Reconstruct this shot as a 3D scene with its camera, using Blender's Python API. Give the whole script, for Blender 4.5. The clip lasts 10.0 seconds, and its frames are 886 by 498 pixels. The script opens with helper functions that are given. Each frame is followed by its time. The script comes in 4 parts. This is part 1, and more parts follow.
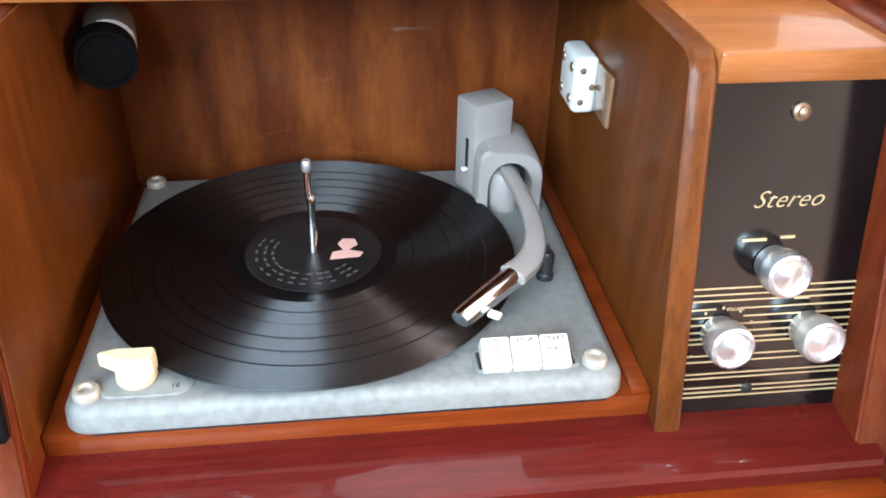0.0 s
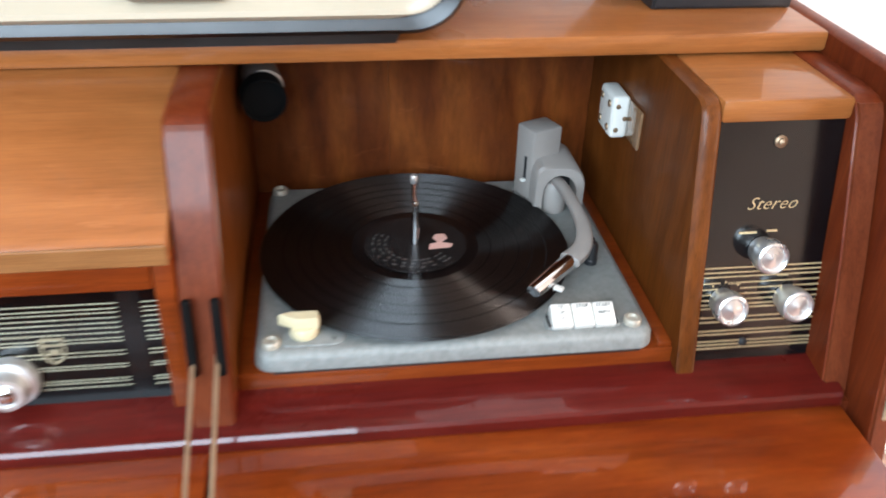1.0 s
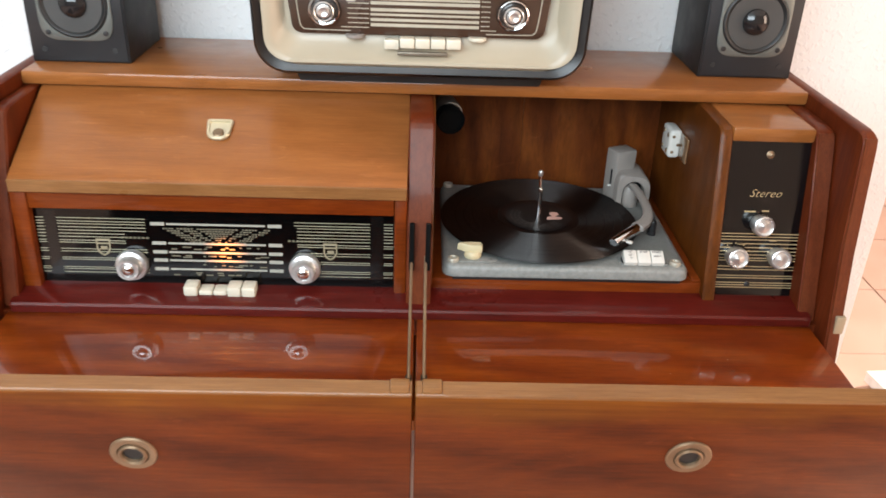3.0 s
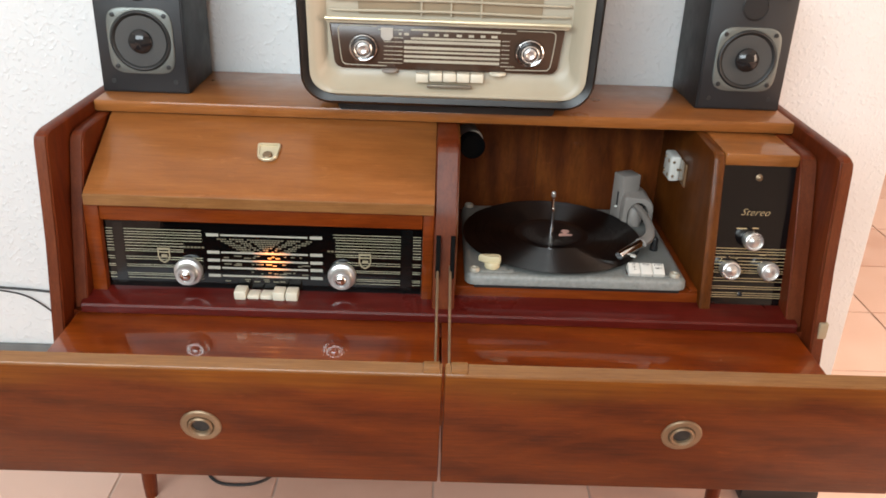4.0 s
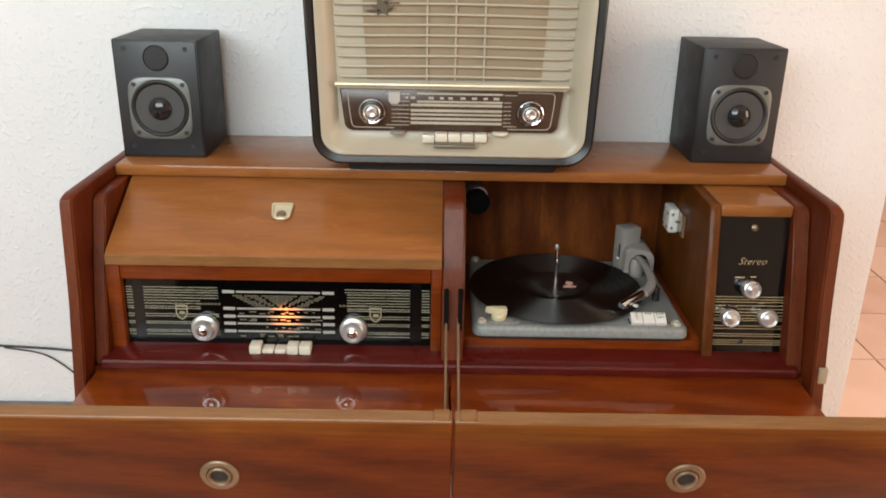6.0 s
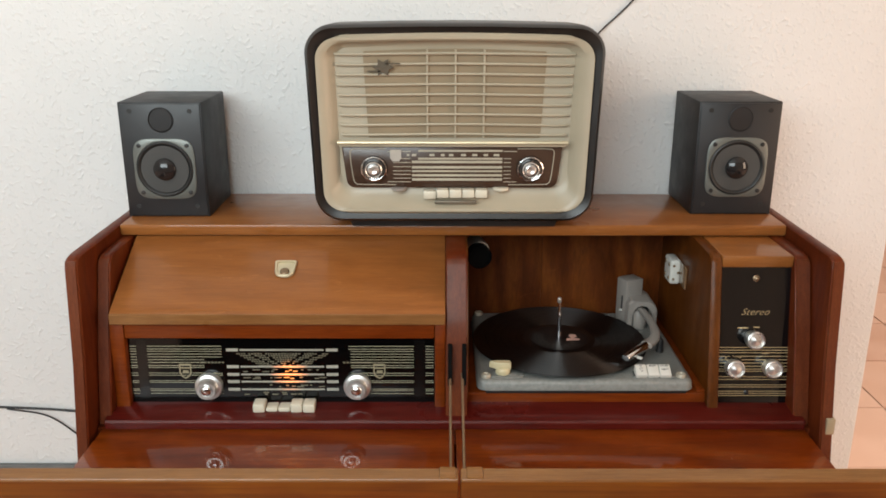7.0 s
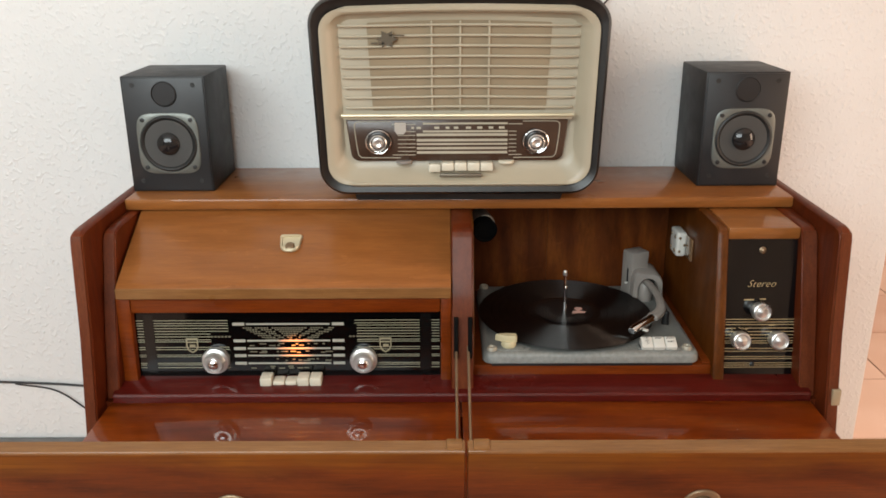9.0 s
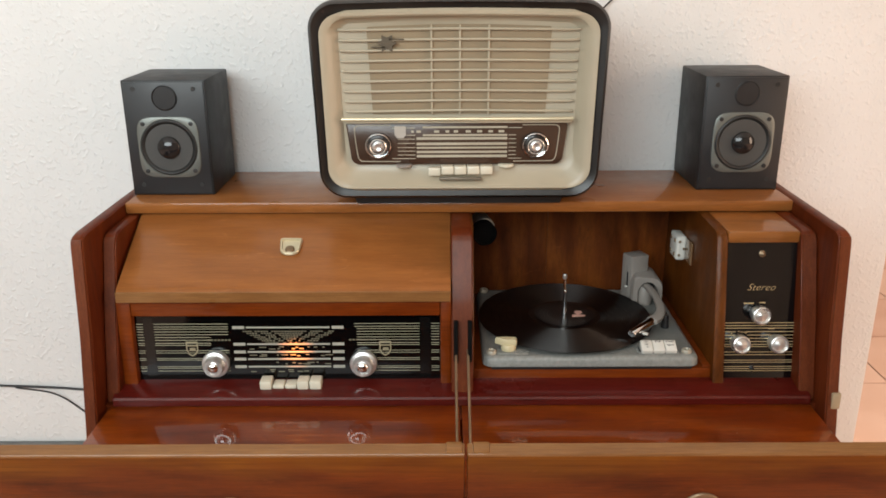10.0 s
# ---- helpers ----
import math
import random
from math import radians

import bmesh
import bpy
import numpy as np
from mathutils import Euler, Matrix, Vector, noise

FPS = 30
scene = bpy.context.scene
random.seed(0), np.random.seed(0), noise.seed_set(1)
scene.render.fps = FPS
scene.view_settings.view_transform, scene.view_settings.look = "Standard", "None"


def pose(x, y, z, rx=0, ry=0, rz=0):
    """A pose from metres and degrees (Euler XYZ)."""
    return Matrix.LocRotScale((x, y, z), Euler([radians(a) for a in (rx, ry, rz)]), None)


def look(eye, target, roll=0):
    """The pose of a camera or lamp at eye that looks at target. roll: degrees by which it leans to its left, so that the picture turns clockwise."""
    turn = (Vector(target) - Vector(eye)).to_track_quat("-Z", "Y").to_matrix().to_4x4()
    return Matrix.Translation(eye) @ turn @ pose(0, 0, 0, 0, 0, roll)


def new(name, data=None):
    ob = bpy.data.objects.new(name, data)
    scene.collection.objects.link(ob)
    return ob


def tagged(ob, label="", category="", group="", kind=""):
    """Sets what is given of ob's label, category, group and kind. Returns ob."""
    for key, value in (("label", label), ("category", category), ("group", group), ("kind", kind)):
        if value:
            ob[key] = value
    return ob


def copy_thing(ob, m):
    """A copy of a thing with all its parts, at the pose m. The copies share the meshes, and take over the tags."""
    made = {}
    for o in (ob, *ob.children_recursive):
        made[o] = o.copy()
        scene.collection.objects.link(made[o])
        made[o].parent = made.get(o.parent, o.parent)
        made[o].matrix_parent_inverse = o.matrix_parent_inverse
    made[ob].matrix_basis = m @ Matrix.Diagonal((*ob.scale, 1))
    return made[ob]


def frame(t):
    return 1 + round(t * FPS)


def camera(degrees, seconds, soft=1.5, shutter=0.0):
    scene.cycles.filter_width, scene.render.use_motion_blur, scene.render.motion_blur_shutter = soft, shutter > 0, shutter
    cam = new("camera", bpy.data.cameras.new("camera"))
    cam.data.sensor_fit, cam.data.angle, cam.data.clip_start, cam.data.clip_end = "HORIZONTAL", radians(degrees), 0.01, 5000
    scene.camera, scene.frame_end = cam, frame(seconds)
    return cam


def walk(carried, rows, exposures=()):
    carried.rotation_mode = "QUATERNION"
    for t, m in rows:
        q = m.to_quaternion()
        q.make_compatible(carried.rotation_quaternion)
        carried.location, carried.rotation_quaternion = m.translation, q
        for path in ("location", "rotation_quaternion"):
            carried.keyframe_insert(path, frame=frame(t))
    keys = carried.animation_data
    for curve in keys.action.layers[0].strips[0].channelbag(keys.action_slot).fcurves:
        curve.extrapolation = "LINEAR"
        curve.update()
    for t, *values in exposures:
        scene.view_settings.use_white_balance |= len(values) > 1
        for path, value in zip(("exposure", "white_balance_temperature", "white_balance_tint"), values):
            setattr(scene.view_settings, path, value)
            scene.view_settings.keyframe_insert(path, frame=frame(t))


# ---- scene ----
cam = camera(55.6, 10.0, 1.7, 0.5)
PATH = [
    (0, (0.026, -0.548, 0.866), (0.249, 1.117, -0.219), 1.4),
    (0.3, (0.018, -0.554, 0.867), (0.254, 1.115, -0.208), 1.7),
    (0.5, (0.009, -0.577, 0.882), (0.23, 1.091, -0.2), 1.5),
    (0.8, (-0.036, -0.649, 0.925), (0.202, 1.017, -0.156), 1.8),
    (1, (-0.071, -0.713, 0.965), (0.165, 0.955, -0.113), 1.5),
    (1.2, (-0.108, -0.802, 0.988), (0.108, 0.896, -0.045), 1.7),
    (1.5, (-0.126, -0.902, 1.01), (0.025, 0.817, -0.001), 0.6),
    (1.8, (-0.14, -0.964, 1.026), (-0.001, 0.76, 0.022), 1.0),
    (2, (-0.161, -1.004, 1.049), (-0.028, 0.722, 0.046), 0.9),
    (2.5, (-0.183, -1.099, 1.053), (-0.079, 0.655, 0.096), 1.6),
    (3.8, (-0.198, -1.308, 1.094), (-0.176, 0.496, 0.232), 2.3),
    (4, (-0.205, -1.328, 1.096), (-0.175, 0.485, 0.253), 2.2),
    (4.5, (-0.2, -1.351, 1.103), (-0.182, 0.469, 0.275), 1.8),
    (5, (-0.204, -1.356, 1.11), (-0.187, 0.47, 0.294), 1.6),
    (5.5, (-0.205, -1.366, 1.11), (-0.191, 0.475, 0.329), 1.4),
    (6.8, (-0.207, -1.376, 1.118), (-0.202, 0.526, 0.495), 0.25),
    (7, (-0.207, -1.377, 1.119), (-0.203, 0.529, 0.513), 0.1),
    (7.5, (-0.207, -1.378, 1.114), (-0.206, 0.533, 0.523), 0.0),
    (8, (-0.209, -1.375, 1.111), (-0.21, 0.533, 0.511), -0.1),
    (8.5, (-0.208, -1.375, 1.111), (-0.214, 0.518, 0.467), -0.2),
    (9, (-0.209, -1.375, 1.116), (-0.215, 0.512, 0.453), -0.3),
    (9.5, (-0.207, -1.377, 1.114), (-0.216, 0.511, 0.456), -0.3),
    (10, (-0.208, -1.377, 1.115), (-0.215, 0.514, 0.462), -0.3),
]
# Heights below are counted from the record's plane, which lies LIFT above the floor.
LIFT = 0.52
walk(cam, [(t, look(e, g, roll)) for t, e, g, roll in PATH],
     [(0.0, 1.35, 6000, 11), (0.5, 1.3, 6100, 11), (1.0, 0.75, 6250, 12), (1.5, 0.42, 6500, 13), (2.5, 0.25, 6900, 15), (4.0, -0.1, 7300, 15), (5.5, -0.22, 7450, 15), (7.0, -0.46, 7600, 14), (10.0, -0.42, 7700, 15)])

# ---- light ----
world = bpy.data.worlds.new("sky")
scene.world = world
world.use_nodes = True
wn = world.node_tree
sky = wn.nodes.new("ShaderNodeTexSky")
sky.sky_type, sky.sun_disc = "NISHITA", False
sky.sun_elevation, sky.sun_rotation = radians(36), radians(60)
wn.nodes["Background"].inputs["Strength"].default_value = 0.12
wn.links.new(sky.outputs["Color"], wn.nodes["Background"].inputs["Color"])

sun_data = bpy.data.lights.new("sun", "SUN")
sun_data.energy, sun_data.angle, sun_data.color = 5.0, radians(0.5), (1.0, 0.93, 0.84)
sun = new("sun", sun_data)
sun.matrix_world = look((6, 3.4, 5.0), (0, 0, 0))


def area_light(name, centre, target, wide, high, watts, colour):
    lamp = bpy.data.lights.new(name, "AREA")
    lamp.shape, lamp.size, lamp.size_y, lamp.energy, lamp.color = "RECTANGLE", wide, high, watts, colour
    ob = new(name, lamp)
    ob.matrix_world = look(centre, target)
    return ob


area_light("window_daylight", (-1.25, -2.48, 1.85), (-1.0, 0, 1.2), 2.4, 1.2, 120, (0.70, 0.88, 1.0))
# Warm light from the right, off the sunlit floor; the doorway is added.
area_light("warm_side_light", (3.05, -1.3, 1.2), (0, -1.3, 1.2), 1.2, 1.9, 66, (1.0, 0.80, 0.66))


# ---- materials ----
def nodes_of(name):
    mat = bpy.data.materials.new(name)
    mat.use_nodes = True
    nt = mat.node_tree
    return mat, nt, nt.nodes["Principled BSDF"]


def mapped(nt, scale, turn=(0, 0, 0)):
    co = nt.nodes.new("ShaderNodeTexCoord")
    mp = nt.nodes.new("ShaderNodeMapping")
    mp.inputs["Scale"].default_value = scale
    mp.inputs["Rotation"].default_value = turn
    nt.links.new(co.outputs["Object"], mp.inputs["Vector"])
    return mp.outputs["Vector"]


def noise_node(nt, vec, scale, detail=4.0, rough=0.55, warp=0.0):
    n = nt.nodes.new("ShaderNodeTexNoise")
    n.inputs["Scale"].default_value, n.inputs["Detail"].default_value = scale, detail
    n.inputs["Roughness"].default_value, n.inputs["Distortion"].default_value = rough, warp
    nt.links.new(vec, n.inputs["Vector"])
    return n.outputs["Fac"]


def ramp(nt, fac, stops):
    r = nt.nodes.new("ShaderNodeValToRGB")
    while len(r.color_ramp.elements) < len(stops):
        r.color_ramp.elements.new(0.5)
    for e, (p, c) in zip(r.color_ramp.elements, stops):
        e.position, e.color = p, (*c, 1) if len(c) == 3 else c
    nt.links.new(fac, r.inputs["Fac"])
    return r.outputs["Color"]


def mix(nt, fac, a, b, kind="MIX"):
    m = nt.nodes.new("ShaderNodeMix")
    m.data_type, m.blend_type = "RGBA", kind
    for sock, v in ((m.inputs["Factor"], fac), (m.inputs["A"], a), (m.inputs["B"], b)):
        if isinstance(v, (int, float)):
            sock.default_value = v
        elif isinstance(v, tuple):
            sock.default_value = (*v, 1)
        else:
            nt.links.new(v, sock)
    return m.outputs["Result"]


def bump(nt, bsdf, height, strength, distance=0.001):
    b = nt.nodes.new("ShaderNodeBump")
    b.inputs["Strength"].default_value, b.inputs["Distance"].default_value = strength, distance
    nt.links.new(height, b.inputs["Height"])
    nt.links.new(b.outputs["Normal"], bsdf.inputs["Normal"])


def grey(nt, fac, lo, hi):
    return ramp(nt, fac, [(0.3, (lo,) * 3), (0.7, (hi,) * 3)])


def wood(name, dark, mid, light, grain="x", rough=0.32, coat=0.28, stretch=14.0, flow=0.0, polish=0.04, dust=False, streaks=0.75):
    """Lacquered veneer: long fibres, broad figure, scuffs in the lacquer."""
    mat, nt, bsdf = nodes_of(name)
    s = {"x": (1.0, stretch, stretch), "y": (stretch, 1.0, stretch), "z": (stretch, stretch, 1.0)}[grain]
    fibre = noise_node(nt, mapped(nt, s), 14.0, 8.0, 0.65, 0.3)
    s2 = {"x": (1.0, 4.0, 4.0), "y": (4.0, 1.0, 4.0), "z": (4.0, 4.0, 1.0)}[grain]
    figure = noise_node(nt, mapped(nt, s2), 3.2, 7.0, 0.6, 1.6)
    dark, mid, light = ((c[0], c[1] * 0.85, c[2] * 0.80) for c in (dark, mid, light))
    c1 = ramp(nt, fibre, [(0.28, dark), (0.52, mid), (0.78, light)])
    c2 = ramp(nt, figure, [(0.3, dark), (0.5, mid), (0.72, light)])
    col = mix(nt, 0.55, c1, c2)
    if flow:
        # cathedral figure: wavy bands drawn out along the grain
        s3 = {"x": (0.55, 3.0, 3.0), "y": (3.0, 0.55, 3.0), "z": (3.0, 3.0, 0.55)}[grain]
        wave = nt.nodes.new("ShaderNodeTexWave")
        wave.bands_direction = "DIAGONAL"
        wave.inputs["Scale"].default_value, wave.inputs["Distortion"].default_value = 3.4, 7.0
        wave.inputs["Detail"].default_value, wave.inputs["Detail Scale"].default_value = 4.0, 1.1
        nt.links.new(mapped(nt, s3), wave.inputs["Vector"])
        col = mix(nt, flow, col, ramp(nt, wave.outputs["Fac"], [(0.0, dark), (0.35, mid), (1.0, light)]))
        # pale rubbed patches and fine scratches in the lacquer
        rub = noise_node(nt, mapped(nt, (3, 9, 9)), 5.0, 9.0, 0.72, 0.8)
        col = mix(nt, ramp(nt, rub, [(0.60, (0, 0, 0)), (0.80, (0.45, 0.45, 0.45))]), col, tuple(min(1, c * 1.5 + 0.02) for c in light))
    # fine dark and pale streaks along the grain
    streak = noise_node(nt, mapped(nt, tuple(v * (0.6 if v == 1.0 else 1.6) for v in s)), 34.0, 6.0, 0.7, 0.5)
    col = mix(nt, streaks, col, ramp(nt, streak, [(0.28, (0.52, 0.48, 0.45)), (0.5, (1.0, 1.0, 1.0)), (0.74, (1.28, 1.30, 1.32))]), "MULTIPLY")
    pores = noise_node(nt, mapped(nt, tuple(v * 5 for v in s)), 18.0, 2.0)
    col = mix(nt, grey(nt, pores, 0.0, 0.16), col, dark)
    if dust:
        # sparse pale specks lying on the lacquer
        vor = nt.nodes.new("ShaderNodeTexVoronoi")
        vor.inputs["Scale"].default_value = 26.0
        nt.links.new(mapped(nt, (1, 1, 1)), vor.inputs["Vector"])
        speck = ramp(nt, vor.outputs["Distance"], [(0.022, (1, 1, 1)), (0.032, (0, 0, 0))])
        some = ramp(nt, vor.outputs["Color"], [(0.56, (0, 0, 0)), (0.58, (1, 1, 1))])
        col = mix(nt, mix(nt, 1.0, speck, some, "MULTIPLY"), col, (0.42, 0.36, 0.30))
    nt.links.new(col, bsdf.inputs["Base Color"])
    blot = noise_node(nt, mapped(nt, (1, 1, 1)), 9.0, 6.0, 0.6)
    nt.links.new(grey(nt, blot, rough - 0.07, rough + 0.12), bsdf.inputs["Roughness"])
    bsdf.inputs["Coat Weight"].default_value, bsdf.inputs["Coat Roughness"].default_value = coat, polish
    bsdf.inputs["Specular IOR Level"].default_value = 0.16
    bump(nt, bsdf, pores, 0.12, 0.0004)
    return mat


def plain(name, colour, rough=0.4, metal=0.0, vary=0.12, grain=60.0, relief=0.1, coat=0.0):
    """A solid surface with slight blotches, worn gloss and fine relief."""
    mat, nt, bsdf = nodes_of(name)
    v = mapped(nt, (1, 1, 1))
    blot, fine = noise_node(nt, v, grain * 0.25, 5.0), noise_node(nt, v, grain * 8, 3.0)
    lo, hi = tuple(c * (1 - vary) for c in colour), tuple(min(1, c * (1 + vary)) for c in colour)
    nt.links.new(ramp(nt, blot, [(0.3, lo), (0.7, hi)]), bsdf.inputs["Base Color"])
    nt.links.new(grey(nt, blot, max(0.03, rough - 0.06), min(1, rough + 0.08)), bsdf.inputs["Roughness"])
    bsdf.inputs["Metallic"].default_value, bsdf.inputs["Coat Weight"].default_value = metal, coat
    bump(nt, bsdf, fine, relief, 0.0004)
    return mat


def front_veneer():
    """Flame-figured veneer, red-brown with a golden streak along its upper edge."""
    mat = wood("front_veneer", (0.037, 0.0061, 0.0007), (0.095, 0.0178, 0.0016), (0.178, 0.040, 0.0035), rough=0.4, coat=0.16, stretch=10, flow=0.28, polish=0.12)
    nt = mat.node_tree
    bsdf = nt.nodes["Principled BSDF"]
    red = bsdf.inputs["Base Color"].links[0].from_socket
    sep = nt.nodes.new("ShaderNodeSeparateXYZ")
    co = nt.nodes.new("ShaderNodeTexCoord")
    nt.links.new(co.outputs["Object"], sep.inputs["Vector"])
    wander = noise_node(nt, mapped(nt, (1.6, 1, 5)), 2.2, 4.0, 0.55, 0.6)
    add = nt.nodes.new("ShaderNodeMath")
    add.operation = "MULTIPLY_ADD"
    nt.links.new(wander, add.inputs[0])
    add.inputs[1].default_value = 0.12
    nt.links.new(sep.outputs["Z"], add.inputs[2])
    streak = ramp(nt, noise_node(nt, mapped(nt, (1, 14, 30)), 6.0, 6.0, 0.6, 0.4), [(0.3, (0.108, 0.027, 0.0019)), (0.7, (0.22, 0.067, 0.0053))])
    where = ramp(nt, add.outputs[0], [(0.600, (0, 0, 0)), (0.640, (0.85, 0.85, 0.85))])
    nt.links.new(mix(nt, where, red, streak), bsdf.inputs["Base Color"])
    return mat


WALNUT = wood("walnut_veneer", (0.165, 0.062, 0.016), (0.265, 0.105, 0.029), (0.36, 0.157, 0.049), coat=0.45, streaks=0.4)
LIDWOOD = wood("lid_veneer", (0.20, 0.076, 0.021), (0.275, 0.108, 0.031), (0.35, 0.148, 0.046), rough=0.34, stretch=8, polish=0.16, flow=0.18, streaks=0.3)
EDGE = wood("pale_edge_wood", (0.150, 0.068, 0.022), (0.220, 0.112, 0.041), (0.290, 0.162, 0.066), rough=0.34)
SIDE = wood("side_veneer", (0.060, 0.0095, 0.003), (0.118, 0.023, 0.006), (0.19, 0.046, 0.011), grain="z", rough=0.42, coat=0.12)
INNER = wood("inner_veneer", (0.057, 0.017, 0.0027), (0.107, 0.034, 0.0055), (0.17, 0.058, 0.0104), grain="z", rough=0.36, coat=0.1, stretch=7)
BACKWOOD = wood("back_plywood", (0.056, 0.0134, 0.0027), (0.121, 0.0322, 0.006), (0.228, 0.075, 0.0137), grain="z", rough=0.42, coat=0.08, stretch=1.8, flow=0.35)
ORANGE = wood("orange_wood", (0.095, 0.017, 0.003), (0.165, 0.034, 0.005), (0.235, 0.058, 0.010), rough=0.34)
FLAPWOOD = wood("flap_veneer", (0.096, 0.0150, 0.0025), (0.210, 0.0395, 0.0048), (0.33, 0.084, 0.0102), rough=0.36, coat=0.6, stretch=9, flow=0.3, polish=0.025, dust=True)
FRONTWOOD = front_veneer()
MAHOGANY = wood("red_mahogany", (0.050, 0.0046, 0.0038), (0.086, 0.0088, 0.0064), (0.13, 0.0158, 0.0108), rough=0.3, coat=0.5, polish=0.03, dust=True)
EDGEBROWN = wood("worn_edge_veneer", (0.065, 0.014, 0.005), (0.115, 0.029, 0.010), (0.17, 0.052, 0.018), grain="z", rough=0.42, coat=0.15, polish=0.12)
BRASS = plain("old_brass", (0.27, 0.185, 0.115), 0.42, 0.75, 0.25)
DARKBRASS = plain("blackened_brass", (0.055, 0.035, 0.022), 0.5, 0.5, 0.25)
GOLDPAINT = plain("gilt_print", (0.62, 0.47, 0.26), 0.4, 0.5, 0.15)
GILTHANDLE = plain("pale_gilt", (0.60, 0.52, 0.36), 0.35, 0.5, 0.12)
CHROME = plain("chrome", (0.82, 0.82, 0.82), 0.1, 1.0, 0.05)
ALU = plain("spun_aluminium", (0.72, 0.71, 0.69), 0.31, 0.85, 0.08)
GREYPAINT = plain("hammered_grey_paint", (0.215, 0.224, 0.212), 0.46, 0.2, 0.16, 700, 0.6)
ARMGREY = plain("grey_beige_plastic", (0.235, 0.21, 0.19), 0.38, 0.0, 0.08)
IVORY = plain("ivory_plastic", (0.62, 0.57, 0.46), 0.35, 0.0, 0.06)
YELLOWED = plain("yellowed_plastic", (0.53, 0.455, 0.285), 0.4, 0.0, 0.08)
WHITE = plain("white_plastic", (0.60, 0.585, 0.54), 0.34, 0.0, 0.05)
BLACK = plain("black_plastic", (0.016, 0.016, 0.017), 0.35, 0.0, 0.2)
DEADBLACK = plain("matt_black", (0.003, 0.003, 0.003), 0.95, 0.0, 0.1)
DEADBLACK.node_tree.nodes["Principled BSDF"].inputs["Specular IOR Level"].default_value = 0.12
INK = plain("grey_ink", (0.02, 0.02, 0.02), 0.6)
STRIP = plain("dial_print", (0.40, 0.38, 0.27), 0.5, 0.0, 0.15)
BARGREY = plain("dial_bar_print", (0.42, 0.41, 0.37), 0.45, 0.0, 0.15)
VINYLBOX = plain("black_vinyl_wrap", (0.007, 0.007, 0.008), 0.5, 0.0, 0.2, 120, 0.3)
CONE = plain("grey_paper_cone", (0.045, 0.044, 0.042), 0.6, 0.0, 0.15)
BASKET = plain("grey_speaker_frame", (0.155, 0.165, 0.152), 0.38, 0.5, 0.08)
RUBBER = plain("dark_rubber", (0.012, 0.012, 0.012), 0.5)
BAKELITE = plain("dark_brown_bakelite", (0.009, 0.0065, 0.0055), 0.36, 0.0, 0.25, 40, 0.08, 0.0)
CREAM = plain("cream_plastic", (0.375, 0.322, 0.238), 0.34, 0.0, 0.05, 30, 0.05)
CLOTH = plain("beige_grille_cloth", (0.262, 0.196, 0.124), 0.8, 0.0, 0.12, 40, 0.8)
BROWNGLASS = plain("brown_dial_glass", (0.050, 0.027, 0.018), 0.22, 0.0, 0.08, 20, 0.0)
CABLE = plain("black_cable", (0.014, 0.014, 0.015), 0.5)
SLATE = plain("dark_baseboard_tile", (0.115, 0.115, 0.112), 0.5, 0.0, 0.3, 50, 0.4)
LABEL = plain("black_record_label", (0.007, 0.0065, 0.0065), 0.4, 0.0, 0.4)
PINK = plain("pink_label_print", (0.62, 0.36, 0.30), 0.5, 0.0, 0.2)
PAPER = plain("white_paper", (0.8, 0.79, 0.76), 0.7)
GROUT = plain("grey_grout", (0.50, 0.36, 0.29), 0.8, 0.0, 0.2)


def black_glass():
    mat, nt, bsdf = nodes_of("black_dial_glass")
    v = mapped(nt, (1, 1, 1))
    bsdf.inputs["Base Color"].default_value = (0.0016, 0.0017, 0.0018, 1)
    bsdf.inputs["Specular IOR Level"].default_value = 0.35
    nt.links.new(grey(nt, noise_node(nt, v, 40, 5), 0.05, 0.11), bsdf.inputs["Roughness"])
    return mat


def lacquer_panel():
    mat, nt, bsdf = nodes_of("black_lacquer_panel")
    v = mapped(nt, (2, 2, 1))
    nt.links.new(ramp(nt, noise_node(nt, v, 20, 4), [(0.3, (0.0018, 0.0018, 0.0022)), (0.7, (0.003, 0.003, 0.0036))]), bsdf.inputs["Base Color"])
    nt.links.new(grey(nt, noise_node(nt, v, 6, 3), 0.1, 0.16), bsdf.inputs["Roughness"])
    return mat


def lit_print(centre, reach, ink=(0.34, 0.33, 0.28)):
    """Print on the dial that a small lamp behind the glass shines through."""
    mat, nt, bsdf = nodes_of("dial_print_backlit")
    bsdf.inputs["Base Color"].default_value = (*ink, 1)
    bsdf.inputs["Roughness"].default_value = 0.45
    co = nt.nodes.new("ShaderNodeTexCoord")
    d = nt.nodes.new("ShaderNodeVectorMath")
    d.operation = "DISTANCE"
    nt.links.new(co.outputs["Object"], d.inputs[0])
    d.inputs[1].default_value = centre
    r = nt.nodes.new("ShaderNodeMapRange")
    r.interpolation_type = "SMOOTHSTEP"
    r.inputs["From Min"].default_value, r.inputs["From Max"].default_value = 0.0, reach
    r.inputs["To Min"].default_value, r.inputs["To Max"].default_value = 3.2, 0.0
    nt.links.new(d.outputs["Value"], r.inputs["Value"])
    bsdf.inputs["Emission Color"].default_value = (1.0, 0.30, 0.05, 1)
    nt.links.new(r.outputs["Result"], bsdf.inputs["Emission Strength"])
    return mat


